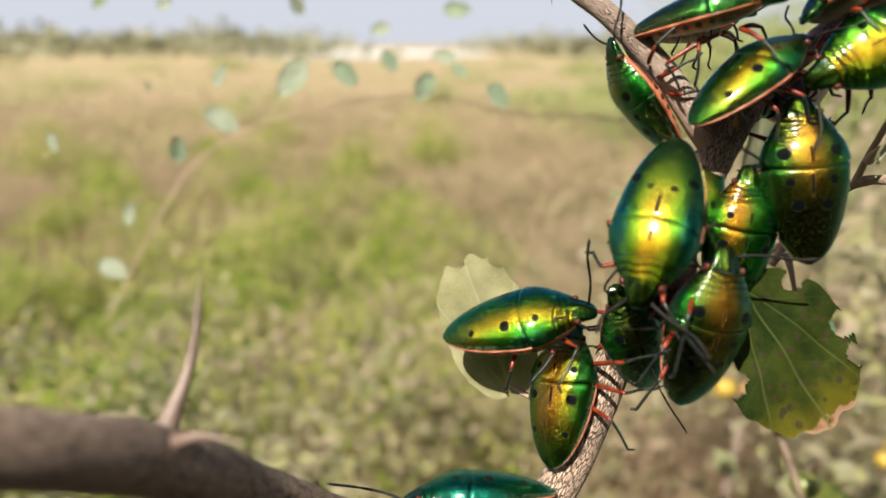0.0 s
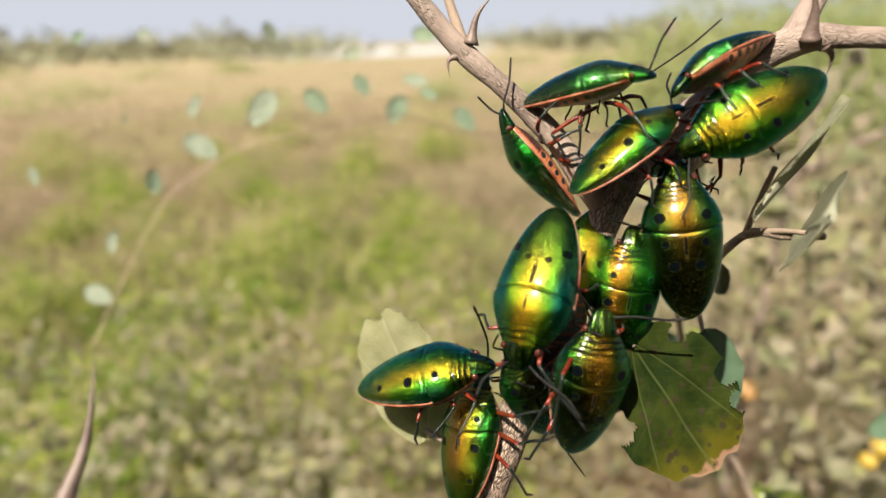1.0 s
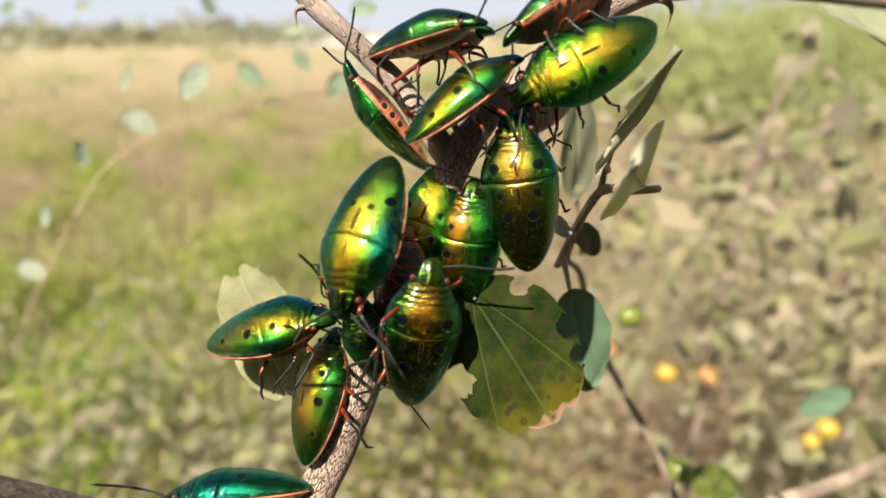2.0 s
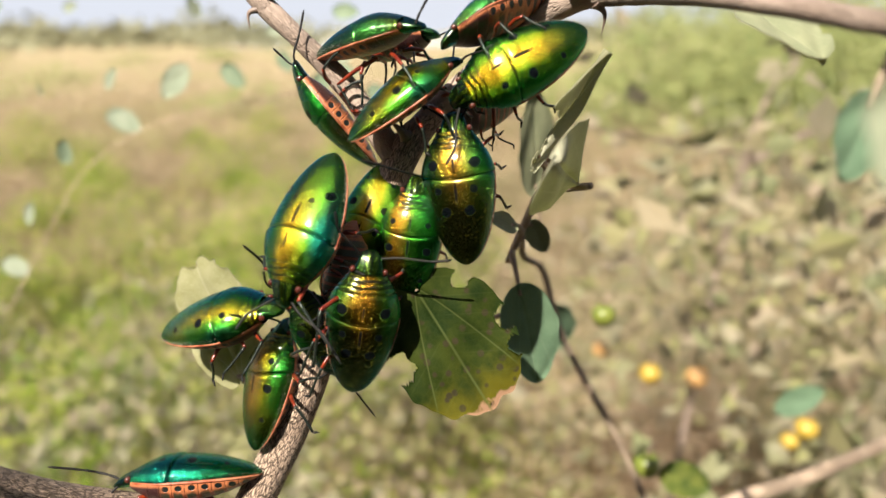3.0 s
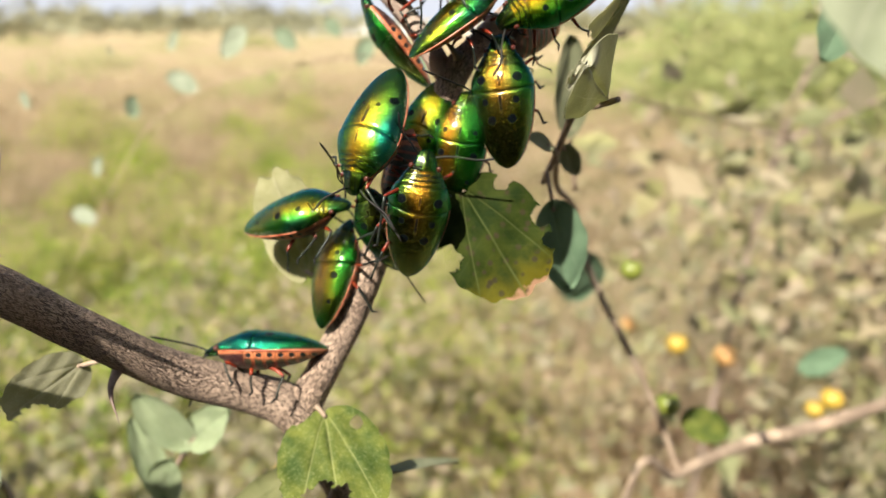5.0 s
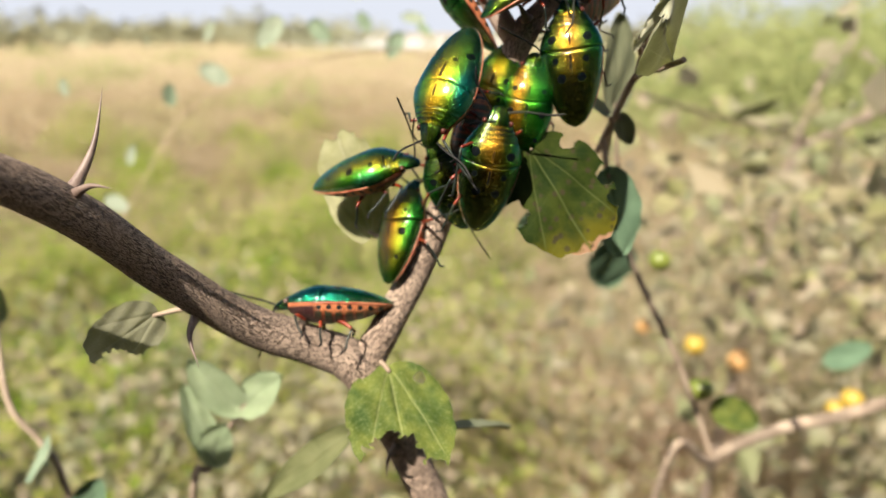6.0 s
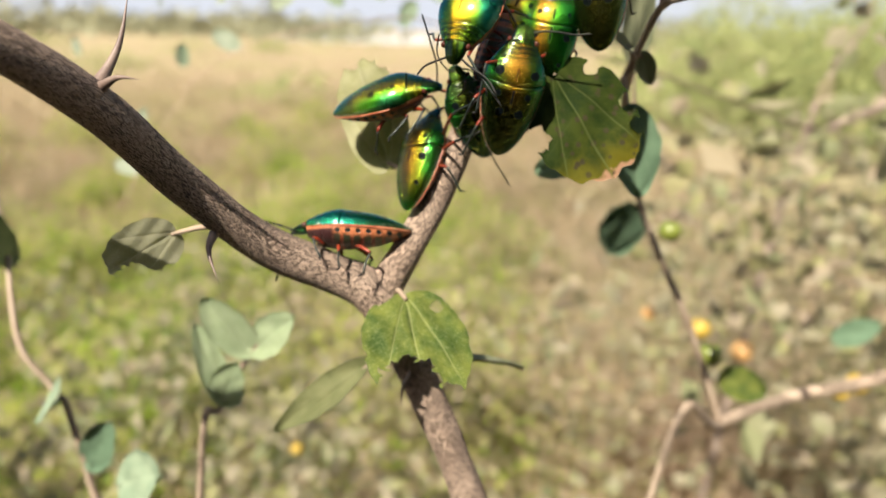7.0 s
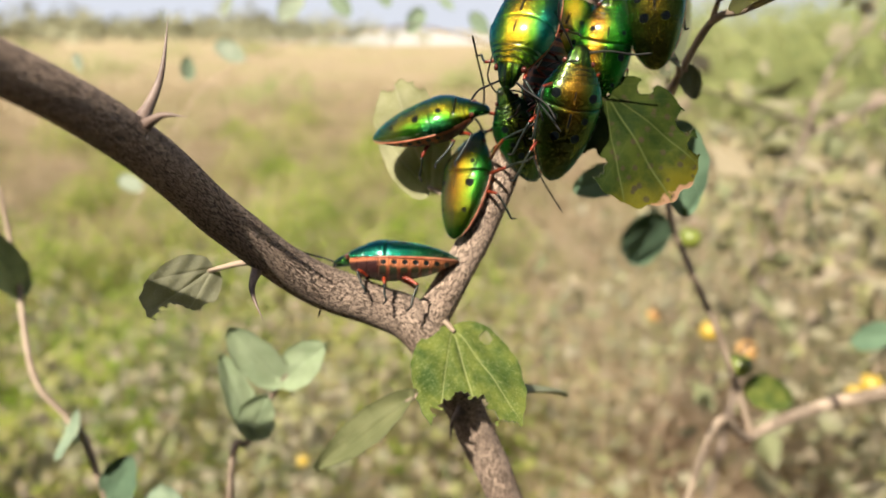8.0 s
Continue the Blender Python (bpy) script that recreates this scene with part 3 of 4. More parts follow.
jewel_bug((32.1, 70.7, -22.4), (28.6, 70.3, -43.1), (0.08, -1.0, 0.01), BRONZE, "bronze-green jewel bug with a dark rear", antennae=[(28, 68.8, -16.4), (42.4, 70.3, -23.5)], reach={(0, 1): ((26.1, 65, -28.1), (24.9, 63.9, -35.5)), (1, 1): ((24.5, 67.0, -33.5), (22.2, 67.6, -38.6)), (2, 1): ((25.0, 68.0, -38.0), (22.8, 69.0, -43.0))}, seed=4)
jewel_bug((37.9, 80.6, -14.4), (35.4, 77.0, -33.0), (-0.05, -0.95, 0.25), RUSSET, "green jewel bug with an orange-gold shoulder, partly covered", antennae=[None, (31.3, 71.7, -10.5)], seed=5)
jewel_bug((42.7, 81.7, -5.6), (44.7, 76.0, -26.2), (-0.2, -0.95, 0.24), BRONZE, "gold and dark green jewel bug hanging head up", seed=6)
jewel_bug((42.3, 79.2, -4.2), (60.4, 81.2, 4.9), (-0.12, -0.88, 0.43), GOLD, "bright gold-green jewel bug stretched towards the upper fork", seed=7)
jewel_bug((43.7, 83.9, 1.6), (28.7, 78.3, -9.2), (-0.5, -0.25, 0.83), SIDELIT, "vivid green jewel bug lying aslant with its orange side showing", paunch=0.6, seed=8)
jewel_bug((38.9, 80.6, 6.0), (23.0, 90.5, 1.0), (-0.24, 0.05, 0.97), OLIVE, "green jewel bug seen from the side with orange belly", antennae=[None, (42.8, 86.2, 12.4)],
          legs={(1, -1): ((-0.22, -0.20, -0.23), (-0.165, -0.20, -0.40)), (2, -1): ((-0.017, -0.16, -0.21), (-0.07, -0.18, -0.41)), (0, -1): ((0.35, -0.16, -0.235), (0.42, -0.20, -0.37))}, paunch=0.6, seed=9)
jewel_bug((40.9, 80.8, 3.3), (56.3, 87.9, 9.3), UP * 0.9 - RIGHT * 0.35 - NEAR * 0.2, OLIVE, "green jewel bug near the upper fork with orange legs", antennae=[None, None], paunch=0.6, seed=10)
jewel_bug((19.5, 87.2, 0.5), (31.7, 88.2, -15.0), (-0.78, -0.13, -0.62), BRONZE, "small green jewel bug on the upper limb, belly side showing", antennae=[(16.8, 88.7, 2.6), (21.5, 89.5, 7.8)], paunch=0.6, seed=11)
jewel_bug((27.5, 77.5, -27.9), (34.1, 85.4, -13.1), NEAR - RIGHT * 0.2, GOLD, "golden jewel bug wedged between two others", antennae=[(24.2, 68.2, -31.1), (31.4, 68, -24.6)], seed=12)
jewel_bug((-7.1, 69.6, -57.5), (14.3, 72.0, -57.9), (-0.04, 0.49, 0.87), TEAL, "blue-green jewel bug standing in the fork of the branch", antennae=[(-9, 65, -66.1), (-16.5, 69.4, -55)],
          legs={(i, q): ((a[0], q * a[1], a[2]), (b[0], q * b[1], b[2])) for q in (1, -1) for i, (a, b) in enumerate((((0.30, 0.13, -0.10), (0.23, 0.14, -0.26)), ((0.09, 0.13, -0.20), (0.075, 0.13, -0.33)), ((-0.165, 0.14, -0.21), (-0.115, 0.15, -0.38))))}, seed=13)
jewel_bug((20.5, 75.4, -29.2), (27, 77.5, -44.9), NEAR, DARKENED, "green jewel bug hidden below the others, its shell coloured darker for the shade", antennae=[(18.6, 67.8, -24), (26.5, 66.2, -33.3)], seed=14)
jewel_bug((40.9, 87.3, -8.3), (53.8, 94.5, -5), UP * 0.6 - NEAR * 0.6, GREEN, "jewel bug behind the branch showing its red underside", seed=15)
jewel_bug((26.4, 76.3, -36), (29, 78.3, -20.3), -NEAR - RIGHT * 0.3, BRONZE, "jewel bug turned over the limb, dark red underside outward", antennae=[(31.3, 73.2, -49.2), None], seed=17)
jewel_bug((40.9, 92.7, 4.8), (25.8, 98.6, 1.5), UP, GREEN, "dark green jewel bug behind the upper ones", antennae=[(53.7, 99, 12.3), None], seed=16)


# ---------------------------------------------------------------- the thorny shrub
def limb(name, pts, rs, material, parent, label="", n=10, sides=18, lump=0.10, seed=0.0):
    line = spline([V(*p) for p in pts], n)
    return part(name, sweep(line, radii([r / 1000 for r in rs], len(line)), sides, lump, seed), material, parent, label)


def thorn(base, tip, bow, r, parent):
    """A curved thorn; bow: sideways bulge in millimetres."""
    b, t = V(*base), V(*tip)
    mid = b.lerp(t, 0.5) + Vector(bow) / 1000
    line = spline([b, mid, t], 8)
    rs = [r / 1000 * (0.02 + (1 - i / (len(line) - 1)) ** 1.25 + 0.5 * max(0, 1 - i / 4) ** 2) for i in range(len(line))]
    return part("thorn", sweep(line, rs, 10), [THORN], parent, "curved brown thorn")


def leaf(base, tip, face, wide, parent, mats, bites=(), cup=0.15, droop=0.1, petiole=None, label="", seed=0, nu=46, nv=38, blunt=0.9, lop=1.0, broad=0.5):
    """A roundish leaf from base to tip with its upper side towards face. bites: (along, across, radius) eaten away, across from -1 to 1 of the half width."""
    rng = random.Random(seed)
    b, t = V(*base), V(*tip)
    x = (t - b).normalized()
    z = Vector(face)
    z = (z - x * z.dot(x)).normalized()
    y = z.cross(x)
    length, half = (t - b).length, wide / 2000
    bm = bmesh.new()
    uv = bm.loops.layers.uv.verify()
    sheets = []
    ph = rng.random() * 9

    def reach(u, v):
        """Half width at u as a share of the widest; lop narrows the side of negative v."""
        return (math.sin(math.pi * u ** blunt) ** broad * (1.12 - 0.30 * u) * (lop if v < 0 else 1.0)) if 0 < u < 1 else 0.0

    def spot(u, v, lift):
        w = half * reach(u, v) * (1 + 0.03 * math.sin(u * 23 + ph) * abs(v) ** 3)
        side = v * w
        back = 0.10 * length * (1 - u) ** 6 * abs(v) ** 1.5
        z_ = cup * half * v * v * 1.2 - droop * length * u * u + 0.035 * half * math.sin(9 * u + 5 * v + ph) - 0.05 * half * math.exp(-(v / 0.07) ** 2)
        return b + x * (u * length - back) + y * side + z * (z_ + lift)

    def eaten(u, v):
        for bu, bv, r in bites:
            if math.hypot((u - bu) * length, (v * reach(u, v) - bv) * half) < r * length * (1 + 0.22 * noise.noise(Vector((u * 17, v * 9, seed)))):
                return True
        return False

    for lift in (0.00007, -0.00007):
        sheets.append([[bm.verts.new(spot(i / nu, 2 * j / nv - 1, lift)) for j in range(nv + 1)] for i in range(nu + 1)])
    keep = [[not eaten((i + 0.5) / nu, 2 * (j + 0.5) / nv - 1) for j in range(nv)] for i in range(nu)]
    for k, g in enumerate(sheets):
        for i in range(nu):
            for j in range(nv):
                if keep[i][j]:
                    ids = ((i, j), (i + 1, j), (i + 1, j + 1), (i, j + 1))
                    f = bm.faces.new([g[a][c] for a, c in (ids if k == 0 else ids[::-1])])
                    f.material_index = k
                    for loop, (a, c) in zip(f.loops, ids if k == 0 else ids[::-1]):
                        loop[uv].uv = (a / nu, 0.5 + 0.5 * (2 * c / nv - 1) * reach(a / nu, 2 * c / nv - 1))
    top, low = sheets
    for i in range(nu):
        for j in range(nv):
            if not keep[i][j]:
                continue
            for di, dj, e in ((-1, 0, ((i, j), (i, j + 1))), (1, 0, ((i + 1, j + 1), (i + 1, j))), (0, -1, ((i + 1, j), (i, j))), (0, 1, ((i, j + 1), (i + 1, j + 1)))):
                a, c = i + di, j + dj
                if not (0 <= a < nu and 0 <= c < nv and keep[a][c]):
                    (p, q), (r, s) = e
                    f = bm.faces.new((top[r][s], top[p][q], low[p][q], low[r][s]))
                    f.material_index = 1
    bmesh.ops.delete(bm, geom=[v for v in bm.verts if not v.link_faces], context="VERTS")
    bmesh.ops.remove_doubles(bm, verts=bm.verts, dist=0.00001)
    made = part("leaf", bm, mats, parent, label)
    if petiole:
        q = V(*petiole)
        part("petiole", sweep(spline([q, q.lerp(b, 0.5) + Vector((0, 0, 0.0004)), b + x * 0.0008], 5), radii((0.0007, 0.00045, 0.0003), 11), 8), [TWIG], made, "pale leaf stalk")
    return made


OVATE = ((0, 1.0), (15, 0.97), (27, 0.88), (38, 0.75), (51, 0.60), (68, 0.43), (81, 0.32), (101, 0.20), (130, 0.08), (165, 0.03))


def broad_leaf(base, tip, face, parent, mats, bites=(), lop=1.0, cup=0.0, droop=0.0, petiole=None, label="", wide=1.0, seed=0, nr=64, nt=150):
    """A heart-shaped leaf spread round its stalk. bites: (along, across, radius) as shares of its length; lop narrows the side of negative across."""
    b, t = V(*base), V(*tip)
    x = (t - b).normalized()
    z = Vector(face)
    z = (z - x * z.dot(x)).normalized()
    y = z.cross(x)
    length = (t - b).length
    bm = bmesh.new()
    uv = bm.loops.layers.uv.verify()

    def flat(i, j):
        a = radians(-165 + 330 * j / nt)
        r = i / nr * hermite(OVATE, abs(math.degrees(a))) * (1 + 0.012 * math.sin(23 * a + seed) + 0.010 * math.sin(41 * a))
        r *= 1 - (1 - lop) * max(0.0, min(1.0, -math.degrees(a) / 25))
        return r * math.cos(a), wide * r * math.sin(a)

    def spot(i, j, lift):
        u, v = flat(i, j)
        ripple = 0.010 * math.sin(13 * u + 7 * v + seed) + 0.006 * math.sin(29 * v - 11 * u)
        folds = -0.012 * math.exp(-(v / 0.025) ** 2) - 0.008 * math.exp(-((abs(v) - 0.42 * u) / 0.025) ** 2)
        return b + (x * u + y * v + z * (cup * v * v - droop * u * u + ripple + folds)) * length + z * lift

    def eaten(i, j):
        u, v = flat(i + 0.5, j + 0.5)
        return any(math.hypot(u - bu, v - bv) < r * (1 + 0.25 * noise.noise(Vector((u * 19, v * 19, seed)))) for bu, bv, r in bites)

    sheets = [[[bm.verts.new(spot(i, j, lift)) for j in range(nt + 1)] for i in range(nr + 1)] for lift in (0.00007, -0.00007)]
    keep = [[not eaten(i, j) for j in range(nt)] for i in range(nr)]
    for k, g in enumerate(sheets):
        for i in range(nr):
            for j in range(nt):
                if keep[i][j]:
                    ids = ((i, j), (i + 1, j), (i + 1, j + 1), (i, j + 1))
                    ids = ids if k == 0 else ids[::-1]
                    f = bm.faces.new([g[a][c] for a, c in ids])
                    f.material_index = k
                    for loop, (a, c) in zip(f.loops, ids):
                        u, v = flat(a, c)
                        loop[uv].uv = (u, 0.5 + 0.5 * v / 0.62)
    top, low = sheets
    for i in range(nr):
        for j in range(nt):
            if keep[i][j]:
                for di, dj, (p, q), (r, e) in ((1, 0, (i + 1, j + 1), (i + 1, j)), (-1, 0, (i, j), (i, j + 1)), (0, -1, (i + 1, j), (i, j)), (0, 1, (i, j + 1), (i + 1, j + 1))):
                    a, c = i + di, j + dj
                    if a >= 0 and not (a < nr and 0 <= c < nt and keep[a][c]):
                        bm.faces.new((top[r][e], top[p][q], low[p][q], low[r][e])).material_index = 1
    bmesh.ops.delete(bm, geom=[v for v in bm.verts if not v.link_faces], context="VERTS")
    bmesh.ops.remove_doubles(bm, verts=bm.verts, dist=0.000008)
    made = part("leaf", bm, mats, parent, label)
    if petiole:
        q = V(*petiole)
        part("petiole", sweep(spline([q, q.lerp(b, 0.5) + Vector((0, 0, 0.0004)), b + x * 0.0006], 5), radii((0.0007, 0.0005, 0.00035), 11), 8), [TWIG], made, "pale leaf stalk")
    return made


shrub = tagged(new("thorny_shrub"), "thorny grey-brown shrub with forked branch and eaten leaves", "shrub")
limb("stem", [(70, 62, -1100), (62, 64, -700), (48, 66, -300), (37, 67, -160), (29, 68, -120), (22.5, 68.5, -101), (18.5, 69.5, -92), (14, 70, -82), (7.7, 70.5, -70.3), (-0.5, 69.3, -65.3), (-10.5, 65, -59.2), (-19.2, 56, -46.8), (-24.7, 45.8, -34.6), (-31, 35, -25.3), (-44, 24, -17), (-90, 12, 0)],
     (12, 10, 6, 4.4, 3.6, 3.3, 3.4, 3.6, 4.1, 3.7, 3.45, 3.25, 3.0, 2.9, 3.2, 3.4), BARK, shrub, "fissured brown stem bending into a thick bare limb")
limb("branch", [(6.5, 70.5, -72.5), (9.6, 71.5, -68), (13.2, 73.2, -61.5), (17, 75.4, -54.3), (20.6, 78, -46), (24.5, 80.6, -36), (30.5, 83, -23.5), (36, 85.2, -11.4), (40, 87.4, -7.2)], (3.6, 3.3, 2.9, 2.75, 2.7, 2.6, 2.5, 2.5, 1.6), BARK, shrub, "upright limb that the bugs sit on", seed=3)
limb("branch", [(34.4, 84.8, -12.8), (28, 87.7, -3.8), (21, 90.1, 3.3), (15, 93.1, 8.5), (8, 95.5, 16.4), (-1.9, 98.3, 28.6), (-11.8, 101, 47.9)],
     (2.0, 1.7, 1.5, 1.6, 1.4, 1.3, 1.1), BARK_SMOOTH, shrub, "thin upper limb", seed=5)
limb("branch", [(35.5, 84.8, -11.8), (40.9, 88.3, -5.8), (49.9, 89.6, 2.2), (58.6, 87.8, 8.7), (66, 84.4, 9.2), (72.2, 73, 8.4), (76.6, 61, 6.8), (79.6, 50, 5.0), (80, 40, 4.4), (79, 31, 6.0), (86, 16, 9)],
     (2.2, 1.9, 1.7, 2.1, 1.3, 1.15, 1.1, 1.1, 1.15, 1.2, 1.2), BARK_SMOOTH, shrub, "grey limb with a swollen node", seed=7)
limb("branch", [(58.6, 87.8, 8.7), (61.5, 90.3, 12.3), (65.3, 93.3, 16.9), (74, 98.2, 28.4), (84.4, 104.5, 46.7)], (2.0, 1.6, 1.5, 1.3, 1.11), BARK_SMOOTH, shrub, "", seed=9)
thorn((-24.8, 46.0, -32.4), (-23.6, 55.4, -19.0), (0.8, 0, -0.8), 0.95, shrub)
thorn((-24.0, 45.0, -32.2), (-16.8, 43.0, -30.4), (0, 0, 0.9), 0.85, shrub)
thorn((-16.0, 59.6, -54.6), (-13.9, 53.2, -61.6), (-1.5, 0, 0.5), 1.0, shrub)
thorn((15.3, 66.7, -83.5), (13.5, 63.5, -89.1), (-0.8, 0, 0.6), 0.8, shrub)
thorn((15, 92.6, 8.1), (12.9, 91.4, 5.1), (-1.1, 0, 0.9), 0.7, shrub)
thorn((16, 92.6, 9.6), (19.5, 93.4, 16.4), (-0.8, 0, 0.4), 0.8, shrub)
thorn((60.1, 85.7, 9), (58.2, 83.9, 16.6), (0.6, 0, 0.3), 1.0, shrub)
thorn((62.3, 86.2, 8.4), (63.8, 87.4, 3.9), (0.9, 0, 0.7), 0.7, shrub)
thorn((36.2, 82.1, -9.2), (33.6, 78.9, -6.1), (0, 0, 0.2), 0.7, shrub)
twig_pts = [(52.8, 100.2, -34.6), (55, 98.4, -27.9), (56.9, 89.7, -18.7), (59.5, 83.4, -17.1), (61.6, 77.8, -15.4)]
limb("twig", twig_pts, (0.6, 0.7, 0.7, 0.55, 0.5), TWIG, shrub, "thin leafy twig", sides=10)
limb("twig", [(56.9, 89.7, -18.7), (57.2, 88.6, -15), (58.5, 86.8, -7.9)], (0.55, 0.45, 0.4), TWIG, shrub, "", sides=8)
limb("twig", [(15.5, 93.4, 8.3), (14.7, 95.1, 10.5), (12.9, 97.2, 16), (11, 99.4, 24.4)], (0.9, 0.8, 0.7, 0.6), TWIG, shrub, "", sides=10)
TOPS = [LEAF_TOP, LEAF_UNDER]
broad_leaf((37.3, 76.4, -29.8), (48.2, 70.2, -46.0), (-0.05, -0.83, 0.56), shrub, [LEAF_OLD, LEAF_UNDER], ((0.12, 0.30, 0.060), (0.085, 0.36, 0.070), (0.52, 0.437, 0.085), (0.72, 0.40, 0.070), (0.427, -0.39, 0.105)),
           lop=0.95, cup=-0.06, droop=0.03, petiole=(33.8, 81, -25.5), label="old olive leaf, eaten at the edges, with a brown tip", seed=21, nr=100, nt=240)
broad_leaf((8.2, 82.5, -48.2), (1.2, 88.2, -29.5), (-0.25, -0.85, 0.3), shrub, [LEAF_THIN, LEAF_THIN], ((1.0, 0.05, 0.07), (0.93, -0.25, 0.08), (0.30, 0.47, 0.10), (0.55, 0.45, 0.07)), wide=0.68, petiole=(15, 79, -50), label="pale thin torn leaf behind a bug", seed=22)
leaf((54.6, 82.2, -12.7), (63.3, 80.9, 2.2), (0.70, -0.55, -0.46), 13.0, shrub, [LEAF_DRY, LEAF_FELT], ((0.16, 0.85, 0.30),), cup=0.1, droop=0.0, petiole=(57.2, 88, -15), label="grey leaf folded along its midrib", seed=23, nu=90, nv=70, lop=0.28)
leaf((61.6, 131.2, -28.4), (60.4, 124.4, -7), (0.4, -0.9, 0.1), 9.8, shrub, [LEAF_HAZE, LEAF_UNDER], petiole=(64.7, 136.1, -45), label="grey leaf half hidden by a bug", seed=34)
leaf((60.4, 80.0, -15.6), (54.2, 65.0, -9.3), (0.80, -0.47, -0.37), 14.5, shrub, [LEAF_DRY, LEAF_FELT], cup=-0.10, droop=-0.03, petiole=(56.9, 89.7, -18.7), label="grey-green fan-shaped leaf seen on its underside", seed=24, nu=80, nv=60, blunt=1.7, broad=0.5)
broad_leaf((13.5, 69.0, -69.3), (19.6, 53.2, -81.2), (0.2, -0.53, 0.82), shrub, TOPS, ((0.825, -0.113, 0.26), (0.98, 0.18, 0.15), (0.12, 0.25, 0.055), (0.49, -0.47, 0.05)),
           lop=0.95, cup=-0.10, droop=0.04, petiole=(10.5, 70.0, -68.0), label="green velvety leaf with a bitten tip", seed=25, nr=100, nt=240)
broad_leaf((-25.6, 63.6, -57.4), (-30.4, 52.2, -60.0), (0.72, -0.47, 0.50), shrub, [LEAF_FELT, LEAF_FELT], ((0.80, 0.24, 0.20), (0.62, 0.36, 0.12), (0.38, 0.40, 0.10)), petiole=(-14.6, 61.5, -55.0), label="grey leaf, its lower half eaten away", wide=0.8, cup=0.1, droop=0.10, seed=26)
leaf((5.0, 74.5, -87.1), (-11.8, 69.7, -100.8), NEAR + UP * 0.5 - RIGHT * 0.4, 7.6, shrub, [LEAF_SHADE, LEAF_SHADE], cup=0.35, droop=-0.03, petiole=(14.2, 69.7, -80.5), label="dull olive leaf folded along its midrib", seed=27, broad=0.7)
leaf((25.0, 68.5, -81.2), (37.3, 86.3, -90.0), UP + NEAR * 0.4, 3.4, shrub, [LEAF_HAZE, LEAF_UNDER], cup=0.4, petiole=(18.7, 69.3, -82.5), seed=28)
leaf((54.4, 94.5, -38), (58.4, 91.6, -54.5), NEAR + RIGHT * 0.2, 11.0, shrub, [LEAF_DARK, LEAF_UNDER], petiole=(53, 96.9, -31.4), label="blue-green leaf in the shade", seed=29)
leaf((47.2, 100.6, -47.8), (37.2, 104.1, -52.9), NEAR, 7.0, shrub, [LEAF_DARK, LEAF_UNDER], petiole=(52.3, 99.5, -44.7), seed=30, nu=20, nv=16)
leaf((72.2, 29, 4.3), (72.1, 25.8, -7.8), NEAR - RIGHT * 0.15, 14.5, shrub, [LEAF_NEAR, LEAF_NEAR], petiole=(75.7, 31.1, 6.8), label="large pale green leaf close to the lens", seed=31)
leaf((79.8, 50.9, -1.5), (76.3, 46.3, -7.5), NEAR, 5.0, shrub, [LEAF_DARK, LEAF_DARK], petiole=(82.4, 50.6, 7.6), label="small dark leaf under the limb", seed=33)
leaf((78.7, 78.9, 8.5), (86.4, 69.6, 2), NEAR + UP, 11.0, shrub, [LEAF_HAZE, LEAF_UNDER], ((0.8, 0.9, 0.12),), petiole=(76.7, 79.4, 9.7), label="small grey-green leaf below the limb", seed=32)

leaf((53, 93.6, -25.8), (48.9, 89.4, -23.3), NEAR + UP * 0.4, 4.0, shrub, [LEAF_HAZE, LEAF_HAZE], petiole=(54.7, 97.4, -27.9), seed=36, nu=18, nv=14)
leaf((56.4, 99.4, -26.9), (59.8, 100.7, -33.1), NEAR - RIGHT * 0.2, 4.2, shrub, [LEAF_HAZE, LEAF_HAZE], petiole=(55, 98.4, -27.9), seed=37, nu=18, nv=14)

# ---------------------------------------------------------------- leafy twigs behind
thicket = tagged(new("leafy_thicket"), "blurred thorny thicket with small leaves and yellow fruit", "shrub")
limb("branch", [(48.4, 136.2, -1115.6), (71.7, 135.9, -414.4), (85, 134.4, -152.9), (105.8, 146.1, -141.3), (134.3, 158.7, -136.5), (167.5, 169.7, -133.9), (286, 222.3, -125.6)], (4, 2.56, 1.13, 1.56, 2.11, 2.24, 2.23), TWIG, thicket, "pale grey bare branch", sides=12)
limb("twig", [(105.8, 146.1, -141.3), (98.7, 146.8, -124.1), (89.5, 145.7, -104.3), (79.3, 145, -85.8), (71.2, 144.2, -69.5), (65.2, 138.1, -50.9), (57.8, 116.8, -39.6), (55, 99, -29.5)], (1.15, 1.04, 0.99, 0.94, 0.89, 0.83, 0.71, 0.6), TWIG, thicket, "", sides=10)
limb("twig", [(-70.7, 104.8, -1114.6), (-54.7, 87.7, -302.1), (-39.8, 88.8, -130.5), (-34.6, 92.7, -111.1), (-26.9, 95.2, -97.2), (-21, 95.7, -90.1)], (4, 3, 0.9, 0.8, 0.75, 0.6), TWIG, thicket, "", sides=10)
limb("twig", [(-50.9, 115.3, -1114.9), (-65, 100.3, -302.3), (-78.5, 100.7, -138.1), (-86.6, 105, -118.5), (-95.1, 106.4, -105), (-104.8, 120.4, -82.4), (-110, 127.4, -60.6)], (4, 3, 0.9, 0.85, 0.8, 0.71, 0.51), TWIG, thicket, "", sides=10)
limb("twig", [(212.9, 509.2, -1471.6), (268.6, 522.8, -416.1), (295.8, 532, -98.9), (330.6, 538.8, -7)], (3.94, 3.23, 2.44, 1.64), BARK_SMOOTH, thicket, "", sides=8)
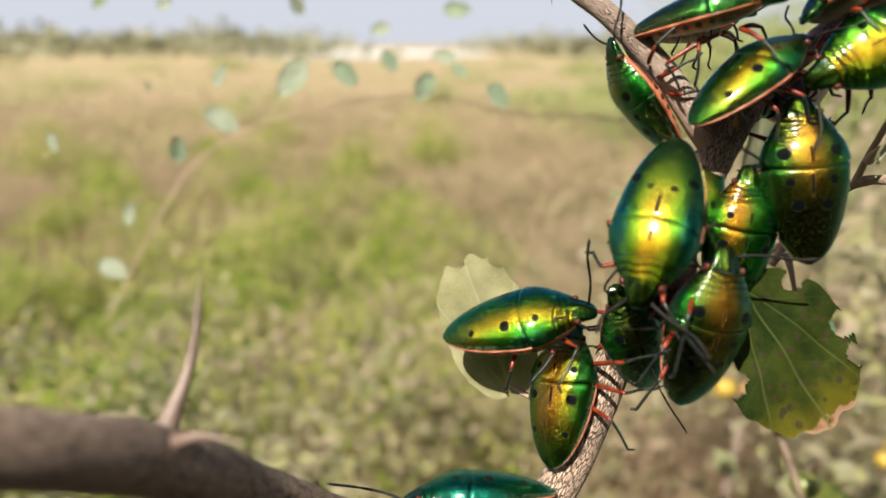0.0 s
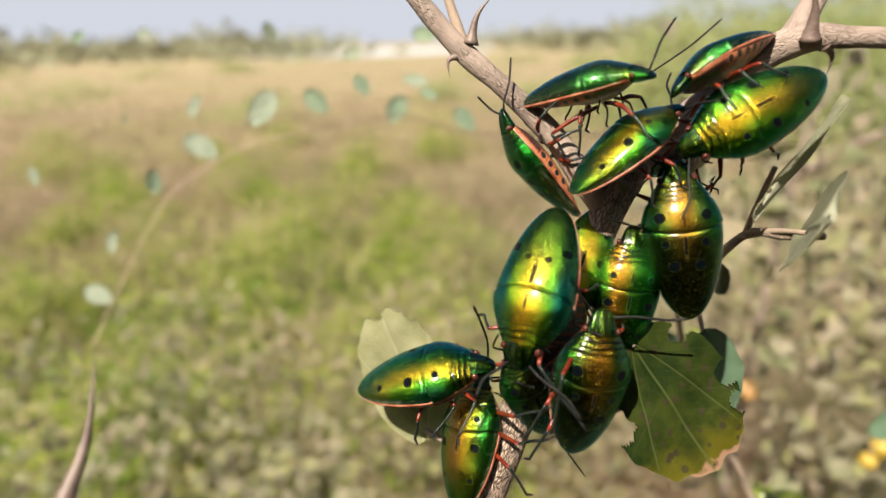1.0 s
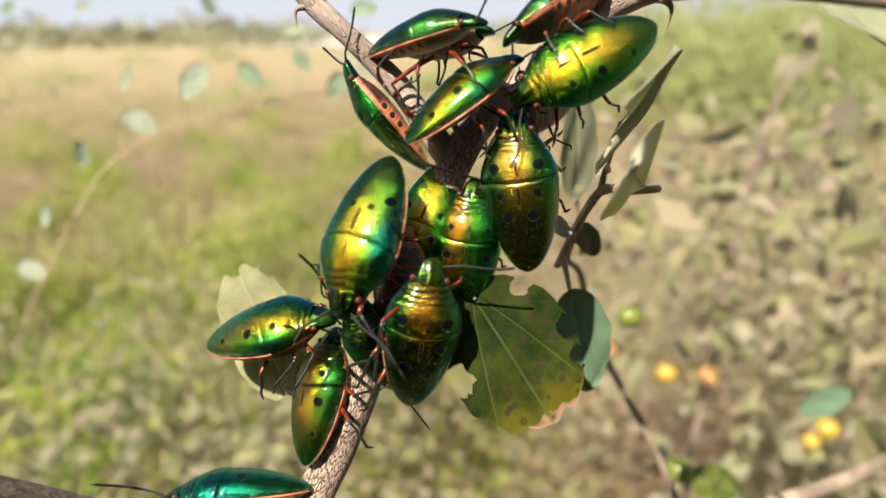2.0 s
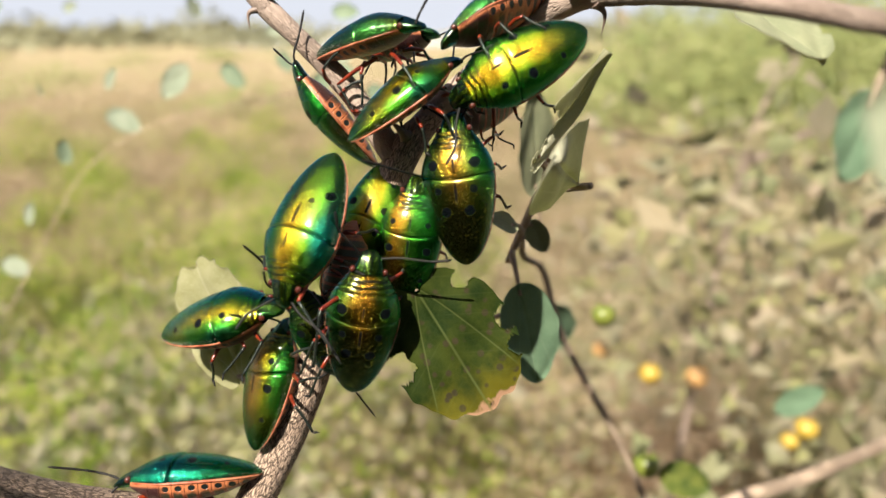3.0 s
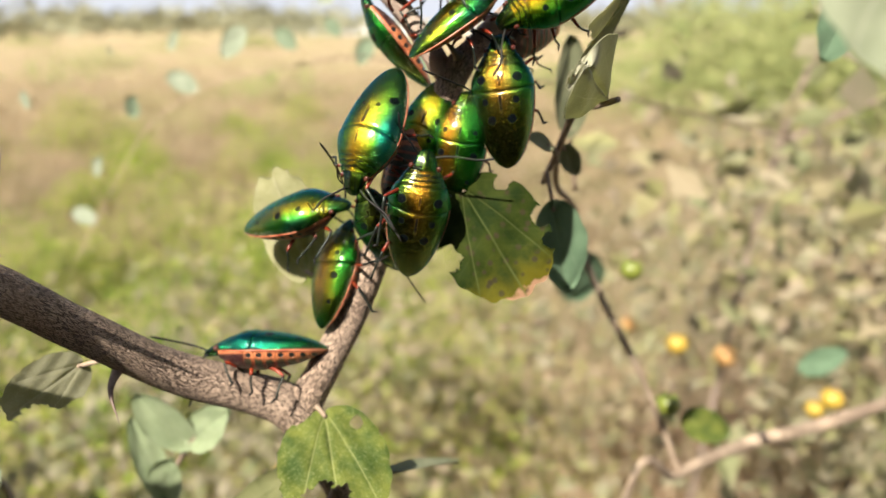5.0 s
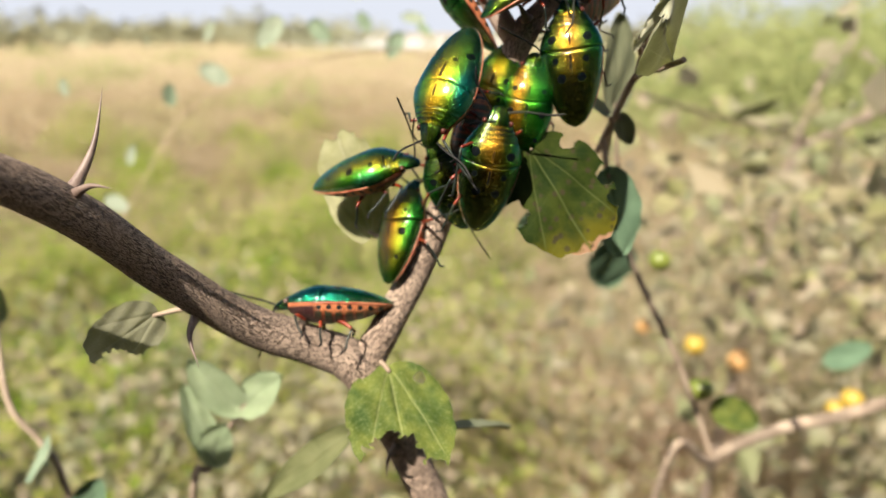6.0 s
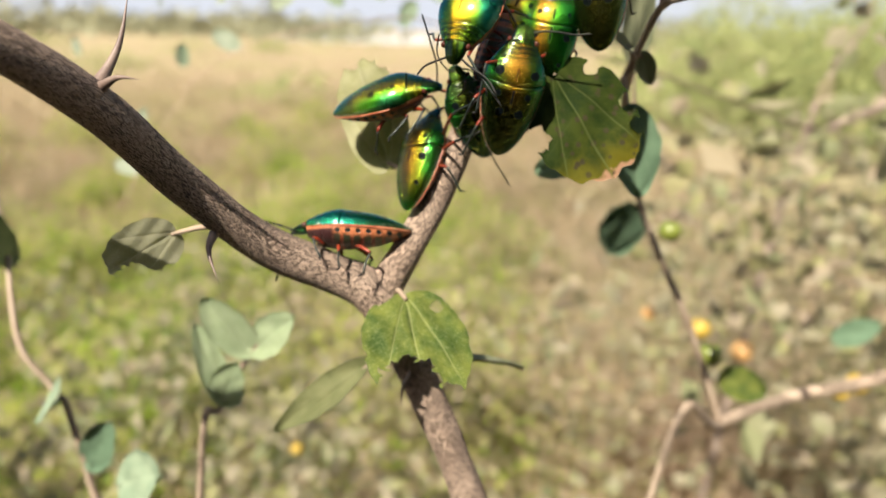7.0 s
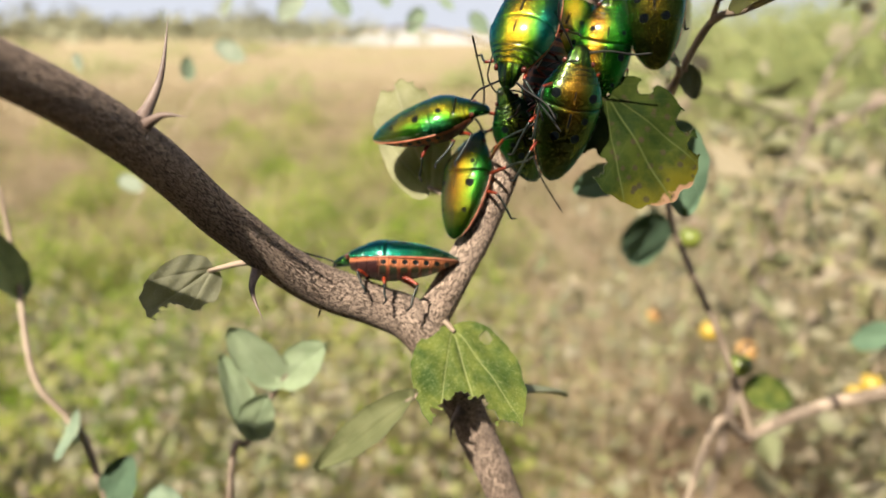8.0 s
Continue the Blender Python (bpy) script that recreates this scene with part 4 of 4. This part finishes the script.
limb("branch", [(295.7, 532.2, -106), (340.6, 521.6, -75.3), (431.6, 501.2, -33.7)], (3.26, 2.97, 2.41), BARK_SMOOTH, thicket, "", sides=8)
for i, (c, tip, face, wide, mats) in enumerate((
    ((-27, 94.9, -96.7), (-36.8, 92.4, -82.9), NEAR, 9.5, [LEAF_SEEN, LEAF_SEEN]), ((-26, 94.9, -96.2), (-15.9, 93, -86), NEAR + UP * 0.3, 9.5, [LEAF_SEEN, LEAF_SEEN]),
    ((-33.5, 92.1, -109.3), (-28.4, 88.6, -97), NEAR, 9, [LEAF_SEEN, LEAF_SEEN]), ((-33.5, 92.1, -109.3), (-39.4, 94.7, -90.1), NEAR + RIGHT, 7, [LEAF_SEEN, LEAF_SEEN]),
    ((-86.3, 103, -119.6), (-77, 92.3, -112.2), NEAR + UP * 0.4, 13, [LEAF_PALE, LEAF_UNDER]), ((-61.2, 90.9, -134.6), (-49.1, 86.4, -127.4), NEAR + UP * 0.4, 15, [LEAF_PALE, LEAF_UNDER]),
    ((-76.5, 100.4, -137.8), (-69.3, 100, -123.6), NEAR, 10, [LEAF_DARK, LEAF_UNDER]), ((-104.1, 119.7, -86.8), (-97.8, 103.4, -64.7), NEAR + RIGHT, 9.15, [LEAF_PALE, LEAF_UNDER]),
    ((179.8, 223, -145.7), (199.3, 225.6, -137.1), NEAR + UP * 0.3, 11.17, [LEAF_DARK, LEAF_UNDER]), ((74.8, 179.4, -78.3), (76.1, 188.2, -101.1), NEAR, 17.25, [LEAF_DARK, LEAF_PALE]),
    ((117, 178.7, -141.5), (133.9, 176.2, -147.7), NEAR, 12.9, [LEAF_TOP, LEAF_PALE]), ((-5.6, 63.5, -134.1), (1.5, 60.9, -119.8), NEAR + UP * 0.3, 13, [LEAF_DARK, LEAF_UNDER]),
)):
    leaf(c, tip, face, wide, thicket, mats, seed=60 + i, nu=18, nv=14)


limb("twig", [(308.8, 537.8, -98.2), (181.5, 393.8, -61.4), (77.9, 294.3, -32.9), (22.2, 256.9, -25.8), (-8.5, 258.7, -18.7), (-35, 256.4, -21), (-74.4, 250.9, -29.1), (-100.3, 243.2, -43.6), (-111.9, 235.1, -60.3), (-121.1, 226.2, -78.9), (-131.1, 216.2, -100.2)], (1.36, 1.01, 0.59, 0.44, 0.35, 0.32, 0.29, 0.28, 0.25, 0.25, 0.22), BARK, thicket, "", sides=8)
SPRAY = (
    (-114, 241, -15, 4.5, "D"), (-88, 245, -11, 10.3, "D"), (-98, 270, -31, 17.4, "P"), (-97, 221, -35, 10.1, "T"), (-127, 239, -63, 11.3, "P"), (-136, 237, -86, 13.6, "P"),
    (-144, 226, -34, 7.9, "P"), (-58, 231, -12, 16.9, "P"), (-41, 247, -11, 12.6, "T"), (-13, 269, -17, 13.9, "G"), (-5, 269, -5, 11.6, "P"), (16, 238, -18, 11.3, "G"),
    (2, 258, -10, 8.1, "G"), (-27, 273, -7, 10.5, "G"), (-139, 262, 15, 6.9, "G"), (-66, 280, 16, 9.4, "P"), (-130, 301, 17, 8.3, "D"), (-32, 281, 6, 9.4, "P"), (1, 267, 13, 11.6, "G"),
)
kinds = {"D": LEAF_FAR, "P": LEAF_FAR, "T": LEAF_PALE, "G": LEAF_PALE}
pick = random.Random(4)
for i, (x, y, z, size, kind) in enumerate(SPRAY):
    turn = pick.uniform(0, 2 * math.pi)
    dx, dz = 0.42 * size * math.cos(turn), 0.42 * size * math.sin(turn)
    leaf((x - dx, y, z - dz), (x + dx, y - 2, z + dz), NEAR + RIGHT * pick.uniform(-0.5, 0.5) + UP * pick.uniform(-0.2, 0.5), 0.6 * size, thicket, [kinds[kind], LEAF_PALE], seed=90 + i, nu=14, nv=10)


def fruit(at, r, material, label):
    """A round berry with a small dimple and stalk."""
    f = tagged(new("fruit"), label, "fruit", "berries in the thicket")
    f.matrix_world = Matrix.Translation(V(*at))
    bm = ball(bmesh.new(), (0, 0, 0), r / 1000, (1, 1, 0.94))
    for v in bm.verts:
        v.co.z -= 0.18 * r / 1000 * math.exp(-((v.co.x ** 2 + v.co.y ** 2) / (0.3 * r / 1000) ** 2)) * (v.co.z > 0)
    part("flesh", bm, material, f)
    part("stalk", sweep([Vector((0, 0, 0.0008 * r)), Vector((0.0004, 0, 0.0013 * r)), Vector((0.0014, 0, 0.0019 * r))], (0.0006, 0.0005, 0.0005), 6), TWIG, f)


fruit((100.3, 210.9, -96.5), 4.65, FRUIT_G, "small green unripe berry on a twig")
fruit((173.8, 361.2, -208.3), 7.14, FRUIT_Y, "ripe yellow berry in the thicket")
fruit((246, 303.6, -210.9), 6.52, FRUIT_Y, "ripe yellow berry in the thicket")
fruit((227, 286.4, -206.9), 4.92, FRUIT_Y, "ripe yellow berry in the thicket")
fruit((270.1, 509.4, -297.8), 10.03, FRUIT_O, "orange overripe berry in the thicket")
fruit((103, 156.9, -122.2), 4.22, FRUIT_G, "small green unripe berry on a twig")
fruit((164.9, 453.5, -239.3), 6.5, FRUIT_O, "orange overripe berry in the thicket")
fruit((-111.6, 372, -335.4), 4.95, FRUIT_Y, "ripe yellow berry in the thicket")


def scatter(name, label, n, where, size, material, parent=None, tall=False, seed=0, category="foliage", flat=0.0):
    """n small folded leaves or blades at where(rng) as one mesh. size: (length, width) ranges in metres; flat: how far they turn to the sky."""
    rng = np.random.default_rng(seed)
    at = where(rng, n)
    ln = rng.uniform(*size[0], n)
    wd = rng.uniform(*size[1], n)
    if tall:
        up = np.stack([rng.normal(0, 0.28, n), rng.normal(0, 0.28, n), np.ones(n)], 1)
    else:
        up = rng.normal(0, 1, (n, 3))
    up /= np.linalg.norm(up, axis=1)[:, None]
    facing = rng.normal(0, 1, (n, 3)) + SUN_TO * flat * 2.5
    if flat:
        up = np.cross(up, facing)
        up /= np.linalg.norm(up, axis=1)[:, None]
    side = np.cross(up, facing)
    side /= np.linalg.norm(side, axis=1)[:, None]
    out = np.cross(up, side)
    a, b = at, at + up * ln[:, None]
    m = (a + b) / 2 + out * (0.12 * ln)[:, None]
    verts = np.stack([a, m + side * wd[:, None] / 2, b, m - side * wd[:, None] / 2], 1).reshape(-1, 3)
    i = np.arange(n)[:, None] * 4
    faces = np.concatenate([i + [0, 1, 2], i + [0, 2, 3]])
    mesh = bpy.data.meshes.new(name)
    mesh.from_pydata(verts.tolist(), [], faces.tolist())
    mesh.materials.append(material)
    ob = new(name, mesh)
    ob.parent = parent
    return tagged(ob, label, "" if parent else category, kind="stuff")


def thicket_spots(rng, n):
    """A loose leafy mass low and to one side, in clumps."""
    c = np.stack([rng.uniform(0.10, 1.3, 70), rng.uniform(0.32, 1.5, 70), rng.uniform(0.25, 1.05, 70)], 1)
    c[:, 2] = np.minimum(c[:, 2], EYE - 0.10 - 0.20 * rng.random(70) + 0.12 * c[:, 0])
    c[:, 0] += 0.28 * c[:, 1] - 0.1
    return c[rng.integers(0, 70, n)] + rng.normal(0, 0.07, (n, 3))


scatter("leaves", "small grey-green and straw leaves of the thicket", 10000, thicket_spots, ((0.012, 0.032), (0.008, 0.022)), MIXED, thicket, seed=3, flat=0.3)



def undergrowth_spots(rng, n):
    """Loose low sprigs between the shrub and the weeds."""
    c = np.stack([rng.uniform(-0.75, 0.20, 46), rng.uniform(0.40, 1.30, 46), rng.uniform(0.30, 0.62, 46)], 1)
    c[:, 2] += 0.12 * (1.0 - c[:, 1])
    return c[rng.integers(0, 46, n)] + rng.normal(0, 0.055, (n, 3))


scatter("undergrowth", "loose grey-green and straw sprigs below the branch", 3000, undergrowth_spots, ((0.014, 0.036), (0.009, 0.022)), MIXED, seed=21, flat=0.3)


# ---------------------------------------------------------------- ground, meadow and distance
def ground_sheet():
    bm = bmesh.new()
    rs = [0, 0.5, 1, 1.6, 2.4, 3.6, 5, 7, 10, 15, 22, 35, 60, 120, 300, 900, 3000]
    n = 48
    rings = []
    for r in rs:
        rings.append([bm.verts.new((r * math.cos(2 * math.pi * j / n), r * math.sin(2 * math.pi * j / n), 0.03 * noise.noise(Vector((r * 0.8, j * 0.7, 0))) * min(1, r))) for j in range(n)])
    for a, b in zip(rings, rings[1:]):
        for j in range(n):
            bm.faces.new((a[j], b[j], b[(j + 1) % n], a[(j + 1) % n]))
    bmesh.ops.remove_doubles(bm, verts=bm.verts, dist=1e-5)
    bmesh.ops.recalc_face_normals(bm, faces=bm.faces)
    ob = part("ground", bm, GROUND, None, "dry tan earth with stubble")
    return tagged(ob, "", "ground", kind="structure")


ground_sheet()


def sky_backdrop():
    """Plain pale haze of the sky low over the horizon, far behind all."""
    k = Nodes("pale_haze")
    glow = k.n("Emission", Color=(0.86, 0.90, 1.0, 1), Strength=0.39)
    k.t.links.new(glow.outputs[0], k.out.inputs[0])
    bm = bmesh.new()
    n = 64
    low = [bm.verts.new((2400 * math.sin(2 * math.pi * j / n), 2400 * math.cos(2 * math.pi * j / n), -20)) for j in range(n)]
    top = [bm.verts.new((v.co.x, v.co.y, 420)) for v in low]
    for j in range(n):
        bm.faces.new((low[j], low[(j + 1) % n], top[(j + 1) % n], top[j]))
    tagged(part("backdrop", bm, k.m, None, "pale white haze of the low sky"), "", "sky", kind="structure")


sky_backdrop()


def bare_clearing():
    """A flat pale pan of bare earth, lying 4 cm over the far ground and thinning out at its rim."""
    bm = bmesh.new()
    n = 40
    rim = [bm.verts.new((-11 + (16 + 2.5 * noise.noise(Vector((j * 0.6, 0, 0)))) * math.cos(2 * math.pi * j / n), 92 + 38 * math.sin(2 * math.pi * j / n), 0.05)) for j in range(n)]
    low = [bm.verts.new((v.co.x * 1.02, v.co.y * 1.01, -0.1)) for v in rim]
    bm.faces.new(rim)
    for j in range(n):
        bm.faces.new((rim[j], low[j], low[(j + 1) % n], rim[(j + 1) % n]))
    bmesh.ops.recalc_face_normals(bm, faces=bm.faces)
    pan = simple("pale_dust", (0.42, 0.41, 0.41), (0.52, 0.51, 0.51), 0.3, 0.9)
    tagged(part("clearing", bm, pan, None, "pale bare dusty clearing far across the field", smooth=False), "", "ground", kind="structure")


bare_clearing()


def fan(near, far, spread, low=0.0, high=0.0):
    def where(rng, n):
        d = near * (far / near) ** rng.random(n)
        a = rng.uniform(-spread, spread, n)
        return np.stack([d * np.sin(a), d * np.cos(a), rng.uniform(low, max(low, high), n)], 1)
    return where


def clumps(near, far, spread, count, width, high, seed, lean=0.0, gap=None):
    """Rounded plants: points thick in the middle of each; none in the gap, a pair of bearings."""
    pick = np.random.default_rng(seed)
    d = near * (far / near) ** pick.random(count)
    a = pick.uniform(-spread, spread, count) + lean
    if gap:
        a = np.where((a > gap[0]) & (a < gap[1]), a - (gap[1] - gap[0]), a)
    c = np.stack([d * np.sin(a), d * np.cos(a)], 1)
    s = pick.uniform(0.6, 1.3, count)

    def where(rng, n):
        k = rng.integers(0, count, n)
        off = rng.normal(0, 1, (n, 2)) * (width * s[k])[:, None] * 0.5
        z = high * s[k] * rng.random(n) ** 0.8 * np.exp(-(off ** 2).sum(1) / (2 * (width * s[k] * 0.7) ** 2))
        return np.concatenate([c[k] + off, z[:, None]], 1)
    return where


scatter("dry_grass", "tall straw-coloured dry grass", 110000, fan(2.2, 45, 0.95), ((0.03, 0.12), (0.005, 0.018)), STRAW, tall=True, seed=11, category="grass")
scatter("near_grass", "sparse bleached stalks between weeds", 120, fan(1.1, 4.2, 1.1), ((0.10, 0.30), (0.003, 0.006)), STALK, tall=True, seed=12, category="grass")
scatter("weeds", "bright green low weeds in the sun", 110000, clumps(1.2, 8, 0.50, 60, 0.36, 0.46, 5, -0.48), ((0.010, 0.026), (0.007, 0.016)), HERB, flat=0.4, seed=13, category="weeds")
scatter("pale_weeds", "pale dry weeds and litter", 210000, clumps(1.0, 12, 1.0, 190, 0.34, 0.34, 6), ((0.010, 0.024), (0.006, 0.014)), LITTER, flat=0.4, seed=14, category="weeds")
scatter("far_bushes", "line of green bushes along the horizon, coloured paler for haze", 9000, clumps(60, 150, 0.95, 150, 8.0, 2.6, 7, gap=(-0.22, 0.05)), ((0.5, 1.6), (0.4, 1.2)), FARGREEN, seed=15, category="bushes")
scatter("open_field", "short dry grass all over the open ground", 60000, fan(1.9, 14, math.pi), ((0.04, 0.16), (0.006, 0.02)), STRAW, tall=True, seed=19, category="grass")
scatter("low_bushes", "scattered olive tussocks in the dry field", 9000, clumps(9, 45, 0.95, 46, 0.9, 0.5, 9), ((0.05, 0.16), (0.04, 0.10)), BRUSH, flat=0.6, seed=18, category="bushes")
scatter("near_bushes", "olive bushes at the side of the field", 40000, clumps(7, 20, 0.28, 26, 1.6, 2.0, 8, 0.55), ((0.03, 0.10), (0.025, 0.07)), BRUSH, flat=0.6, seed=16, category="bushes")


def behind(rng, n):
    """An unseen leafy screen added behind the path for dark reflections, kept below the sun."""
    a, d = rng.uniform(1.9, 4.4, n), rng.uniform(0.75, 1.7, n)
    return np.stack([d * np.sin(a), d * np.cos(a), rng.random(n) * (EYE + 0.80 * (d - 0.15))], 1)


scatter("dark_screen", "unseen screen of dark green leaves added to darken reflections", 26000, behind, ((0.05, 0.10), (0.03, 0.06)), SHADE, seed=17, category="shrub")


def motions():
    pass


motions()
